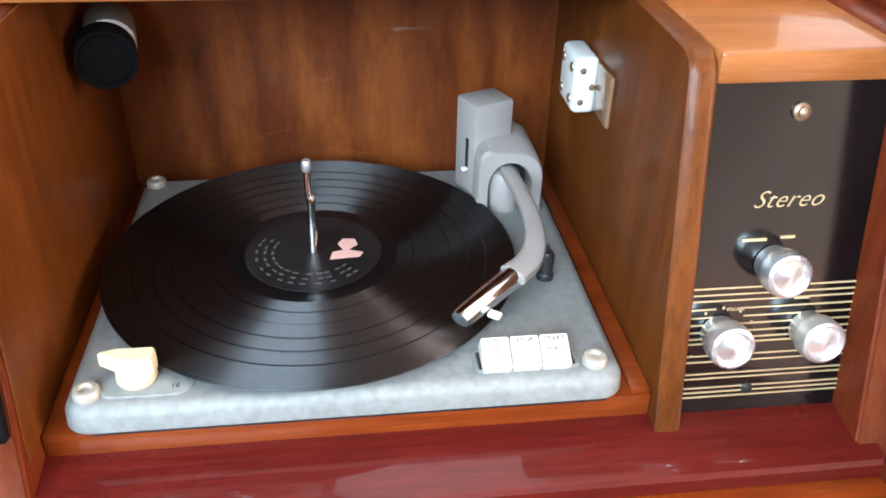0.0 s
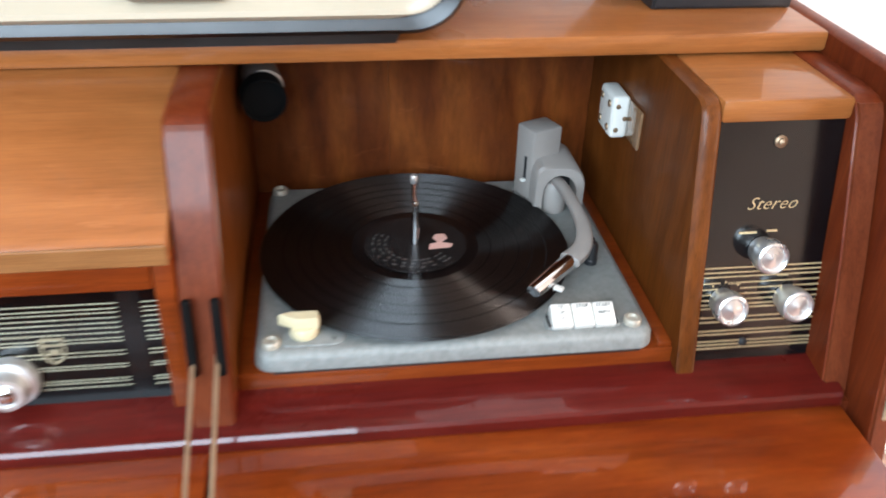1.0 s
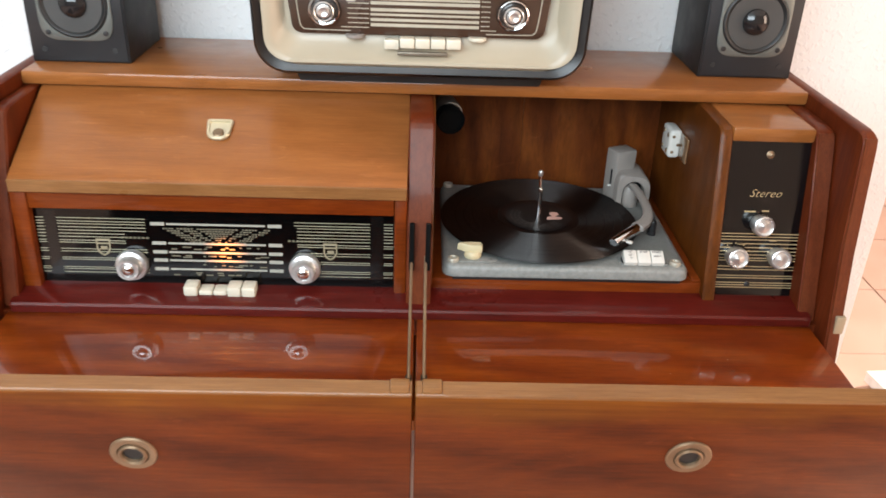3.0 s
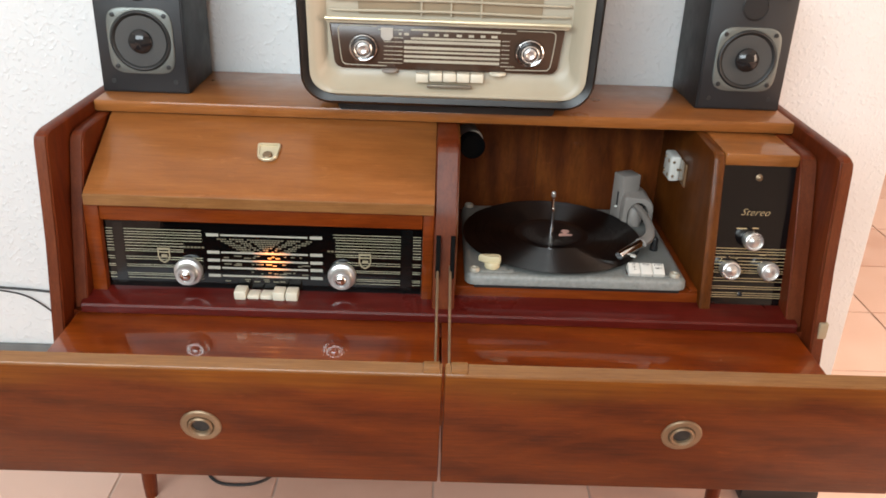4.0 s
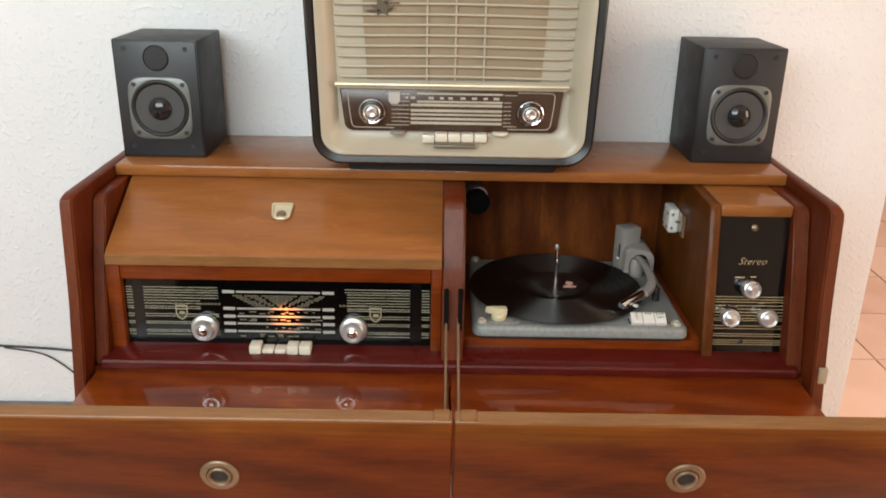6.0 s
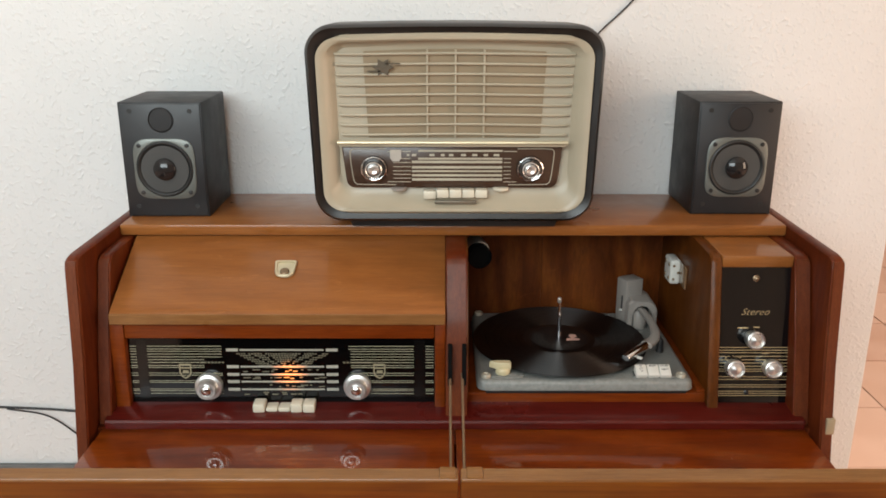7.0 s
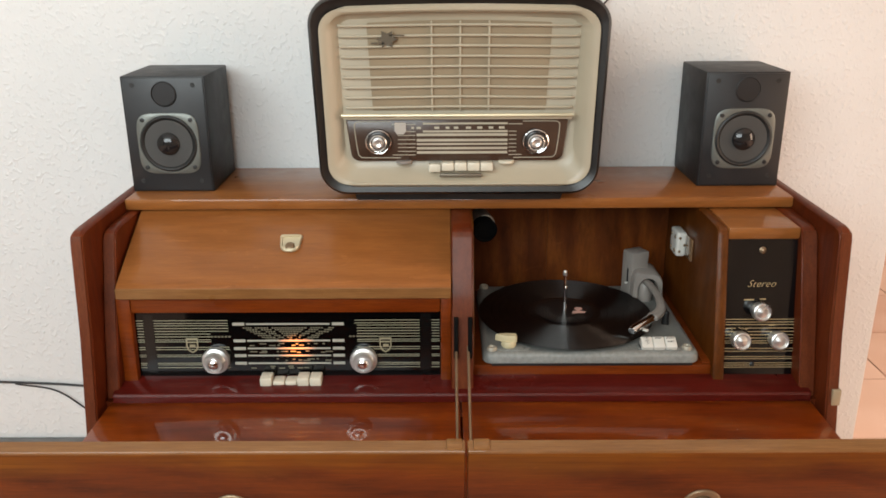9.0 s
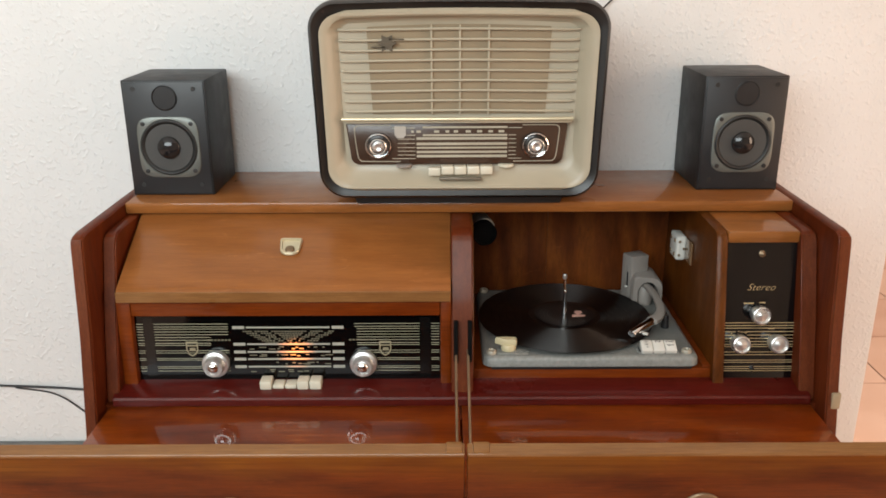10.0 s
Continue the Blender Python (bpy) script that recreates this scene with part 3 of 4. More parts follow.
for px in (338, 682):
    c = (tx(px), tz(618))
    bm = bmesh.new()
    shield = [(-0.0095, 0.012), (0.0095, 0.012), (0.0095, -0.003), (0.006, -0.010), (0, -0.0135), (-0.006, -0.010), (-0.0095, -0.003)]
    inner = [(x * 0.8, z * 0.82) for x, z in shield]
    loft(bm, [[TUN @ Vector((c[0] + x, c[1] + z, h)) for x, z in ring] for ring, h in ((shield, 0.0001), (shield, 0.0011), (inner, 0.0011), (inner, 0.0001))], False, False)
    box(bm, c[0] - 0.0075, c[0] + 0.0075, c[1] + 0.004, c[1] + 0.006, 0, 0.001, 0, 1, TUN)
    box(bm, c[0] - 0.004, c[0] + 0.005, c[1] - 0.004, c[1] + 0.001, 0, 0.001, 0, 1, TUN)
    part("crest", bm, plain("dull_gilt", (0.30, 0.26, 0.17), 0.5, 0.3), dial, "small gilt shield badge")


def knob(m, radius, parent, high, label):
    body = turned(bmesh.new(), [(radius * 0.82, 0), (radius * 0.86, high * 0.3), (radius * 0.98, high * 0.45), (radius, high * 0.55), (radius, high * 0.82), (radius * 0.95, high * 0.95), (radius * 0.82, high), (radius * 0.74, high * 0.97), (radius * 0.66, high * 0.88), (radius * 0.3, high * 0.93), (radius * 0.05, high * 1.0)], 40, m)
    return part("knob", body, ALU, parent, label)


for px in (380, 643):
    m = TUN @ Matrix.Translation((tx(px), tz(643), 0.0))
    kn = part("tuning_knob", turned(bmesh.new(), [(0.017, 0.0), (0.0215, 0.002), (0.0222, 0.008), (0.021, 0.012), (0.0165, 0.0135), (0.0155, 0.016), (0.0155, 0.024), (0.0145, 0.026), (0.011, 0.0262), (0.0098, 0.0235), (0.005, 0.0225), (0.0008, 0.024)], 40, m), ALU, console, "silver two-stage tuning knob")
    part("cap", turned(bmesh.new(), [(0.0085, 0.022), (0.0082, 0.0265), (0.006, 0.0285), (0.002, 0.0293)], 28, m), CHROME, kn, "polished metal cap")
for i in range(5):
    x0 = -0.506 + i * 0.0198
    tall = i in (0, 3, 4)
    bm = bmesh.new()
    box(bm, x0, x0 + 0.0189, -0.184 if tall else -0.1815, -0.16, -0.0545, -0.0395 if tall else -0.0465, 0.0025)
    part("push_button", bm, IVORY, console, "ivory push button")
for x in (-0.576, -0.34):
    part("stud", turned(bmesh.new(), [(0.003, -0.0585), (0.003, -0.0565), (0.001, -0.0555)], 14, Matrix.Translation((x, -0.19, 0))), CHROME, console, "small bright screw head on the lip")

# control box beside the record player
PAN = leaning(0.297, -0.149, 0.0)
box_outline = [(0.17, -0.055), (0.17, 0.1895), (-0.09, 0.1895), (-0.112, 0.188), (-0.119, 0.1845), (-0.123, 0.177), (-0.172, -0.055)]
part("control_box_side", slab(bmesh.new(), box_outline, 0.2195, 0.2365, 0.003), INNER, console, "brown side of the control box")
part("compartment_side", slab(bmesh.new(), [(0.168, -0.03), (0.168, 0.1895), (-0.1, 0.1895), (-0.122, 0.17), (-0.165, 0.05), (-0.178, -0.03)], -0.1662, -0.1645, 0.0005), INNER, console, "orange-brown side of the record compartment")
top = box(bmesh.new(), 0.2365, 0.350, -0.121, 0.168, 0.1685, 0.1885, 0.004)
part("control_box_top", top, WALNUT, console, "brown top of the control box")
panel = part("control_panel", box(bmesh.new(), -0.0605, 0.053, -0.058, 0.173, -0.012, -0.001, 0.001, 1, PAN), PANELBLACK, console, "black lacquered control panel with gilt lines")
for v in (0.0415, 0.0370, 0.0328, 0.0270, 0.0213, 0.0160, 0.0107, 0.0060, 0.0025, -0.0065, -0.0110, -0.0200, -0.0235, -0.0305, -0.0340, -0.0375):
    rows = [(-0.0600, 0.0525, v, 0.0009)]
    if 0.02 < v < 0.03:
        rows = [(-0.0600, -0.040, v, 0.0009), (-0.021, 0.0525, v, 0.0009)]
    for row in rows:
        bars([row], GOLDPAINT, "gilt_line", panel, "", -0.0014, PAN)
part("lettering", lettering("Stereo", 0.0158, PAN @ Matrix.Translation((-0.003, 0.099, -0.0006)), 0.5, 0.0003, 1.06, 0.00022), GOLDPAINT, panel, "gilt slanted lettering")
part("lettering", lettering("VOLUME", 0.0032, PAN @ Matrix.Translation((-0.027, 0.0262, -0.0007)), 0.0), GOLDPAINT, panel, "tiny gilt lettering")
for row in ((-0.029, -0.013, 0.0735, 0.0018), (-0.004, 0.0055, 0.0745, 0.0018), (0.012, 0.022, 0.032, 0.0015)):
    bars([row], GOLDPAINT, "caption_bar", panel, "tiny gilt caption", -0.0014, PAN)
bm = bmesh.new()
for k in range(9):
    a = radians(215 - 31 * k)
    box(bm, -0.0345 + 0.0225 * math.cos(a) - 0.0007, -0.0345 + 0.0225 * math.cos(a) + 0.0007, 0.006 + 0.0215 * math.sin(a) - 0.0009, 0.006 + 0.0215 * math.sin(a) + 0.0009, -0.001, -0.0005, 0, 1, PAN)
part("scale_marks", bm, GOLDPAINT, panel, "tiny gilt marks round the knob")
for u, v in ((-0.0370, 0.0105), (-0.0070, 0.0574), (0.0230, 0.0105)):
    m = PAN @ Matrix.Translation((u, v, 0.0))
    knob(m, 0.0148, panel, 0.024, "silver control knob with dished face")
part("pilot_lamp", turned(bmesh.new(), [(0.0055, 0), (0.0055, 0.002), (0.0035, 0.003), (0.0035, 0.005), (0.001, 0.0065)], 20, PAN @ Matrix.Translation((-0.003, 0.1535, -0.001))), BRASS, panel, "small pale pilot lamp")
part("screw", turned(bmesh.new(), [(0.004, 0), (0.004, 0.0015), (0.0015, 0.0028)], 16, PAN @ Matrix.Translation((-0.012, -0.0325, -0.001))), BLACK, panel, "small dark screw")

# fold-out fronts with their stays
for x0, x1, sx in ((-0.74, -0.1875, -0.463), (-0.1845, 0.365, 0.0925)):
    fr = part("drop_front", box(bmesh.new(), x0, x1, -0.506, -0.203, -0.09, -0.0712, 0.002), FLAPWOOD, console, "folded-down polished front, orange-brown veneer")
    up = Matrix.Translation((0, -0.553, 0.073)) @ Matrix.Rotation(radians(10.5), 4, "X")
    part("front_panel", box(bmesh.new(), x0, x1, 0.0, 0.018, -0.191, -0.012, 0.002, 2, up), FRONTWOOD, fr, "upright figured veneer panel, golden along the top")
    part("top_edge", box(bmesh.new(), x0, x1, -0.0005, 0.0185, -0.0145, -0.0098, 0.001, 1, up), EDGE, fr, "pale worn wooden edge")
    tip = x1 - 0.012 if sx < 0 else x0 + 0.016
    part("edge_block", box(bmesh.new(), tip - 0.0095, tip + 0.0095, 0.001, 0.0195, -0.011, -0.0078, 0.002, 2, up), EDGE, fr, "small pale wooden block")
    m = up @ Matrix.Translation((sx, -0.0005, -0.1005 if sx < 0 else -0.0945)) @ Matrix.Rotation(radians(90), 4, "X")
    part("pull_ring", turned(bmesh.new(), [(0.0235, -0.001), (0.0235, 0.001), (0.022, 0.0022), (0.016, 0.0022), (0.0145, 0.0008), (0.0142, 0.0035), (0.0125, 0.0048), (0.0105, 0.0035), (0.0098, 0.0)], 40, m), BRASS, fr, "round brass finger pull")
    part("pull_hole", turned(bmesh.new(), [(0.0098, 0.0), (0.0097, 0.0006)], 30, m), RUBBER, fr, "dark finger hole")
for x in (-0.193, -0.174):
    part("stay_rod", tube(bmesh.new(), arc([(x, -0.176, 0.012), (x, -0.215, -0.006), (x, -0.335, -0.063), (x, -0.342, -0.0705)], 4), 0.0021, 8), BRASS, console, "thin brass stay rod")
    part("stay_plate", box(bmesh.new(), x - 0.0042, x + 0.0042, -0.349, -0.335, -0.0712, -0.0692, 0.0006, 1), DARKBRASS, console, "small dark brass stay plate")
part("hinge_plate", box(bmesh.new(), XR - 0.012, XR + 0.0012, -0.2362, -0.216, -0.062, -0.036, 0.001), plain("tarnished_plate", (0.33, 0.27, 0.18), 0.45, 0.3, 0.2), console, "small pale metal plate on the side edge")
for x, y in ((-0.71, -0.1), (0.335, -0.1), (-0.71, 0.14), (0.335, 0.14)):
    part("leg", turned(bmesh.new(), [(0.011, FLOOR), (0.012, FLOOR + 0.02), (0.0125, FLOOR + 0.021), (0.019, -0.272), (0.019, -0.27)], 20, Matrix.Translation((x, y, 0))), SIDE, console, "tapered dark wooden leg")
aim = Matrix.Translation((-0.1375, 0.045, 0.131)) @ Vector((0.2, -0.93, -0.05)).to_track_quat("Z", "Y").to_matrix().to_4x4()
sock = part("lid_stay_cup", turned(bmesh.new(), [(0.0195, -0.022), (0.0215, -0.02), (0.0215, 0.0), (0.0205, 0.0006), (0.0195, 0.0), (0.0185, -0.006), (0.001, -0.0065)], 36, aim), DEADBLACK, console, "black round plastic cup")
part("cup_body", turned(bmesh.new(), [(0.0175, -0.062), (0.0185, -0.06), (0.0185, -0.021), (0.0165, -0.02)], 30, aim @ Matrix.Translation((0.004, 0.004, 0))), plain("pale_grey_metal", (0.30, 0.28, 0.25), 0.45, 0.3), sock, "pale grey body")
ct = part("lid_catch", box(bmesh.new(), 0.2005, 0.2195, 0.034, 0.078, 0.084, 0.129, 0.005, 3), WHITE, console, "white plastic lid catch")
for y, z in ((0.044, 0.094), (0.044, 0.119), (0.068, 0.094), (0.068, 0.119)):
    part("screw", turned(bmesh.new(), [(0.0038, 0), (0.0034, 0.001), (0.001, 0.0018)], 14, Matrix.Translation((0.2005, y, z)) @ Matrix.Rotation(radians(-90), 4, "Y")), BRASS, ct)
for x, z in ((0.2065, 0.094), (0.2065, 0.119), (0.2145, 0.106)):
    part("screw", turned(bmesh.new(), [(0.0026, 0), (0.0024, 0.0008), (0.001, 0.0012)], 12, Matrix.Translation((x, 0.034, z)) @ Matrix.Rotation(radians(90), 4, "X")), BRASS, ct)
part("catch_plate", box(bmesh.new(), 0.2166, 0.2195, -0.002, 0.034, 0.088, 0.127, 0.001), plain("yellowed_clear_plastic", (0.20, 0.115, 0.062), 0.15, 0.0, 0.15, 60, 0.1, 0.5), console, "yellowed plastic plate beside the catch")

# ---- record player ----
CY = -0.015
player = thing("record_player", (0.025, -0.02, -0.034), "grey hammered-metal record player with ivory keys in the compartment", "record player")


def plate_ring(grow, z):
    x0, x1, y0, y1, r = -0.149 - grow, 0.198 + grow, -0.163 - grow, 0.131 + grow, 0.016 + grow
    out = []
    for cx, cy, a0 in ((x1 - r, y1 - r, 0), (x0 + r, y1 - r, 90), (x0 + r, y0 + r, 180), (x1 - r, y0 + r, 270)):
        out += [(cx + r * math.cos(radians(a0 + 15 * k)), cy + r * math.sin(radians(a0 + 15 * k)), z) for k in range(7)]
    return out


plinth = part("deck_plate", loft(bmesh.new(), [plate_ring(0.0, -0.0255), plate_ring(0.0008, -0.0245), plate_ring(0.0, -0.0145), plate_ring(-0.002, -0.0105), plate_ring(-0.006, -0.008), plate_ring(-0.009, -0.0076)]), GREYPAINT, player, "grey hammered metal deck with rounded rim")
# Dark block added under the deck; its black stands in for the shadow gap.
part("deck_shade_block", box(bmesh.new(), -0.135, 0.188, -0.158, 0.125, -0.0325, -0.0255, 0.001), RUBBER, player)
for x, y in ((-0.135, -0.148), (0.180, -0.147), (-0.136, 0.118)):
    part("mounting_screw", turned(bmesh.new(), [(0.0082, -0.0078), (0.0082, -0.004), (0.007, -0.0022), (0.0045, -0.0018), (0.0035, -0.004), (0.001, -0.0042)], 24, Matrix.Translation((x, y, 0))), plain("tarnished_washer", (0.36, 0.33, 0.27), 0.45, 0.3, 0.25), player, "tarnished mounting screw with washer")
part("platter", turned(bmesh.new(), [(0.118, -0.0076), (0.125, -0.006), (0.125, -0.0022), (0.122, -0.001)], 64, Matrix.Translation((0, CY, 0))), RUBBER, player, "dark rubber platter")
part("spindle", tube(bmesh.new(), arc([(0, CY, -0.001), (0.0004, CY + 0.002, 0.026), (0.0004, CY + 0.003, 0.046), (-0.001, CY + 0.003, 0.050), (-0.001, CY + 0.005, 0.069)], 4), [0.0034] * 9 + [0.0028] * 4 + [0.0026] * 3 + [0.003], 12), CHROME, player, "tall chrome record changer spindle")
part("spindle_tip", turned(bmesh.new(), [(0.0030, 0.067), (0.0036, 0.0685), (0.0036, 0.0735), (0.0028, 0.0755), (0.0008, 0.076)], 16, Matrix.Translation((-0.001, CY + 0.005, 0))), ALU, player, "pale spindle tip")

HX, HY = 0.152, 0.068
TOW = Matrix.Translation((0.1435, 0.0895, 0)) @ Matrix.Rotation(radians(24), 4, "Z")
bm = bmesh.new()
box(bm, -0.0185, 0.0185, -0.0155, 0.0155, -0.0076, 0.078, 0.003, 2, TOW)
tower = part("arm_tower", bm, ARMGREY, player, "grey plastic tower of the arm housing")
part("slot", box(bmesh.new(), -0.0189, -0.0175, -0.006, -0.0015, 0.018, 0.046, 0.0004, 1, TOW), BLACK, tower, "dark slot")
part("slot_lever", box(bmesh.new(), -0.0235, -0.0185, -0.0065, -0.002, 0.017, 0.020, 0.0008, 2, TOW), WHITE, tower, "small pale lever")
# arched housing: front wall with a round mouth
bm = bmesh.new()
n = 24
CXH = HX + 0.008
mouth = [(CXH + 0.0175 * math.cos(math.pi * i / n), 0.014 + 0.0225 * math.sin(math.pi * i / n)) for i in range(n + 1)]
mouth = [(mouth[0][0], -0.0076)] + mouth + [(mouth[-1][0], -0.0076)]
outer = []
for i in range(n + 1):
    c, q = math.cos(math.pi * i / n), math.sin(math.pi * i / n)
    outer.append((CXH + 0.0275 * math.copysign(abs(c) ** 0.5, c), 0.016 + (0.031 - 0.006 * c) * q ** 0.55))
outer = [(outer[0][0], -0.0076)] + outer + [(outer[-1][0], -0.0076)]
rows = [[(x, 0.049, z) for x, z in mouth], [(x, 0.047, z) for x, z in [(a[0] * 0.9 + b[0] * 0.1, a[1] * 0.9 + b[1] * 0.1) for a, b in zip(mouth, outer)]], [(x, 0.047, z) for x, z in [(a[0] * 0.15 + b[0] * 0.85, a[1] * 0.15 + b[1] * 0.85) for a, b in zip(mouth, outer)]], [(x, 0.05, z) for x, z in outer], [(x, 0.11, z) for x, z in outer], [(x, 0.11, z) for x, z in mouth]]
vs = [[bm.verts.new(p) for p in r] for r in rows]
vs.append(vs[0])
for a, b in zip(vs, vs[1:]):
    for i in range(len(a) - 1):
        bm.faces.new((a[i], a[i + 1], b[i + 1], b[i]))
bmesh.ops.recalc_face_normals(bm, faces=bm.faces)
housing = part("arm_housing", bm, ARMGREY, player, "grey plastic arched arm housing")
# Black sheet set in the mouth to paint the shade inside the housing.
part("mouth_shade", box(bmesh.new(), HX - 0.012, HX + 0.028, 0.072, 0.075, -0.0076, 0.039), BLACK, housing, "black sheet for the shade inside the housing")
part("arm_hub", turned(bmesh.new(), [(0.0125, -0.0076), (0.0135, 0.0), (0.0135, 0.02), (0.011, 0.026), (0.004, 0.029)], 28, Matrix.Translation((HX + 0.005, 0.058, 0))), ARMGREY, player, "grey round arm pivot")


def arm_rings():
    mid = arc([(0.157, 0.062, 0.026), (0.1575, 0.04, 0.031), (0.160, 0.01, 0.0315), (0.1615, -0.025, 0.029), (0.1585, -0.054, 0.0255), (0.150, -0.073, 0.0225), (0.1365, -0.0855, 0.0205)], 5)
    rings = []
    for i, p in enumerate(mid):
        f = i / (len(mid) - 1)
        d = (mid[min(i + 1, len(mid) - 1)] - mid[max(i - 1, 0)]).normalized()
        side = d.cross(Vector((0, 0, 1))).normalized()
        w, h = 0.0062 + 0.0046 * max(0, (f - 0.35) / 0.65) ** 1.3, 0.0052
        rings.append([p + side * (w * math.copysign(abs(math.cos(a)) ** 0.7, math.cos(a))) + Vector((0, 0, h * math.copysign(abs(math.sin(a)) ** 0.7, math.sin(a)))) for a in (2 * math.pi * k / 16 for k in range(16))])
    return rings


arm = part("tone_arm", loft(bmesh.new(), arm_rings()), ARMGREY, player, "curved grey-beige plastic tone arm")
a, b = Vector((0.1395, -0.082, 0.0195)), Vector((0.0955, -0.1195, 0.0115))
d = (b - a).normalized()
side, n = d.cross(Vector((0, 0, 1))).normalized(), 14
rings = []
for f, w, h in ((0, 0.0075, 0.006), (0.08, 0.0085, 0.0068), (0.5, 0.0082, 0.0065), (0.93, 0.0076, 0.0055), (1.0, 0.0068, 0.0045)):
    p = a.lerp(b, f)
    rings.append([p + side * (w * math.cos(t)) + Vector((0, 0, h * math.copysign(abs(math.sin(t)) ** 0.75, math.sin(t)))) for t in (2 * math.pi * k / n for k in range(n))])
part("pickup_head", loft(bmesh.new(), rings), CHROME, arm, "chromed pickup head")
m = Matrix.Translation((0.1215, -0.1135, 0.0105)) @ Matrix.Rotation(radians(-35), 4, "Z")
part("finger_lift", box(bmesh.new(), -0.005, 0.004, -0.006, 0.0, -0.0015, 0.002, 0.001, 2, m), WHITE, arm, "small white finger lift")
part("stylus", box(bmesh.new(), 0.1, 0.107, -0.113, -0.107, 0.0018, 0.009, 0.0008, 1), BLACK, arm, "small dark stylus holder")
part("arm_rest", turned(bmesh.new(), [(0.0066, -0.0076), (0.0066, -0.003), (0.0058, -0.002), (0.0058, 0.0125), (0.0042, 0.0155), (0.0018, 0.016), (0.0015, 0.020), (0.0004, 0.0215)], 20, Matrix.Translation((0.169, -0.050, 0))), BLACK, player, "small black arm rest post")

bm = bmesh.new()
loft(bm, [[(0.1355 + x * s, -0.1415 + y * s, z) for x, y in rounded(0, 0, 0.068, 0.068, -0.0105, 0.0105, 0.004, 0.004)] for s, z in ((1.0, -0.0076), (1.0, -0.0056), (0.96, -0.005), (0.93, -0.006))])
bez = part("key_frame", bm, GREYPAINT, player, "grey metal rim round the keys")
part("key_recess", box(bmesh.new(), 0.1045, 0.1665, -0.1495, -0.1335, -0.0062, -0.0054), RUBBER, player)
KEYTILT = Matrix.Translation((-0.0102, -0.1425, -0.003)) @ Matrix.Rotation(radians(28), 4, "X")
for x0, marks in ((0.1165, (('12"', 0.0, 0.0078), ('10"', 0.0, 0.0022), ('7"', 0.001, -0.0034))), (0.1357, (("STOP", 0, 0.0078),)), (0.1549, (("START", 0, 0.0078), ("REJECT", 0, 0.001)))):
    bm = bmesh.new()
    box(bm, x0, x0 + 0.0186, -0.0105, 0.0115, -0.006, 0.0075, 0.0016, 2, KEYTILT)
    key = part("key", bm, WHITE, player, "white piano-style key with grey writing")
    for word, du, v in marks:
        size = 0.0044 if word != "REJECT" else 0.0034
        part("lettering", lettering(word, size, KEYTILT @ Matrix.Translation((x0 + 0.0093 + du, v, 0.0076)), 0, 0.0003, 1.05), INK, key)

bm = bmesh.new()
loft(bm, [[(-0.101 + x * s, -0.1395 + y * s, z) for x, y in rounded(0, 0, 0.058, 0.058, -0.014, 0.014, 0.012, 0.012)] for s, z in ((1.0, -0.0077), (1.0, -0.0066), (0.96, -0.006))])
sp = part("speed_plate", bm, GREYPAINT, player, "grey speed scale plate")
part("lettering", lettering("16", 0.006, Matrix.Translation((-0.083, -0.146, -0.0059)), 0, 0.0001), INK, sp)
bm = bmesh.new()
turned(bm, [(0.0115, -0.006), (0.0125, -0.004), (0.0118, 0.002), (0.0105, 0.004)], 24, Matrix.Translation((-0.107, -0.137, 0)))
bar = [(-0.0215, 0.0035), (-0.012, 0.0062), (0.012, 0.006), (0.0135, 0.0), (0.012, -0.006), (-0.006, -0.0062)]
loft(bm, [[(-0.107 + x * s, -0.137 + y * s, z) for x, y in bar] for s, z in ((1.0, 0.0025), (1.02, 0.004), (1.0, 0.0115), (0.9, 0.0135))])
part("speed_knob", bm, YELLOWED, player, "yellowed ivory speed selector")

# the record on its platter
me_bm = turned(bmesh.new(), [(0.004, -0.001), (0.1485, -0.001), (0.151, 0.0), (0.151, 0.0010), (0.1495, 0.0018), (0.147, 0.0014), (0.1290, 0.0014), (0.1286, 0.0010), (0.1280, 0.0014), (0.1150, 0.0014), (0.1146, 0.0010), (0.1140, 0.0014), (0.1020, 0.0014), (0.1016, 0.0010), (0.1010, 0.0014), (0.0880, 0.0014), (0.0876, 0.0010), (0.0870, 0.0014), (0.0745, 0.0014), (0.0741, 0.0010), (0.0735, 0.0014), (0.0645, 0.0013), (0.053, 0.0012), (0.0525, 0.0017), (0.004, 0.0017)], 96)
bmesh.ops.translate(me_bm, vec=(0, 0, -LIFT), verts=me_bm.verts)
record = new("vinyl_record", mesh_of("vinyl_record", me_bm, VINYL, 30))
record.location = (0, CY, LIFT)
tagged(record, label="black long-playing vinyl record with dark label on the platter", category="record")
lab = part("label", turned(bmesh.new(), [(0.0505, 0.0017), (0.0505, 0.0020), (0.0038, 0.0020), (0.0038, 0.0017)], 64, Matrix.Translation((0, CY, 0))), LABEL, record, "worn black paper label")
bm = bmesh.new()
blob = [(0.012, -0.016), (0.034, -0.014), (0.037, -0.008), (0.026, -0.004), (0.033, 0.003), (0.031, 0.011), (0.022, 0.012), (0.018, 0.005), (0.022, -0.004), (0.014, -0.006)]
loft(bm, [[(x, y + CY + 0.004, z) for x, y in blob] for z in (0.00202, 0.00225)])
part("label_print", bm, PINK, lab, "pinkish printed figure on the label")
rows = []
for r in (0.030, 0.036, 0.042):
    for a in range(150, 330, 14):
        rows.append((r, radians(a + rnd.uniform(-3, 3))))
bm = bmesh.new()
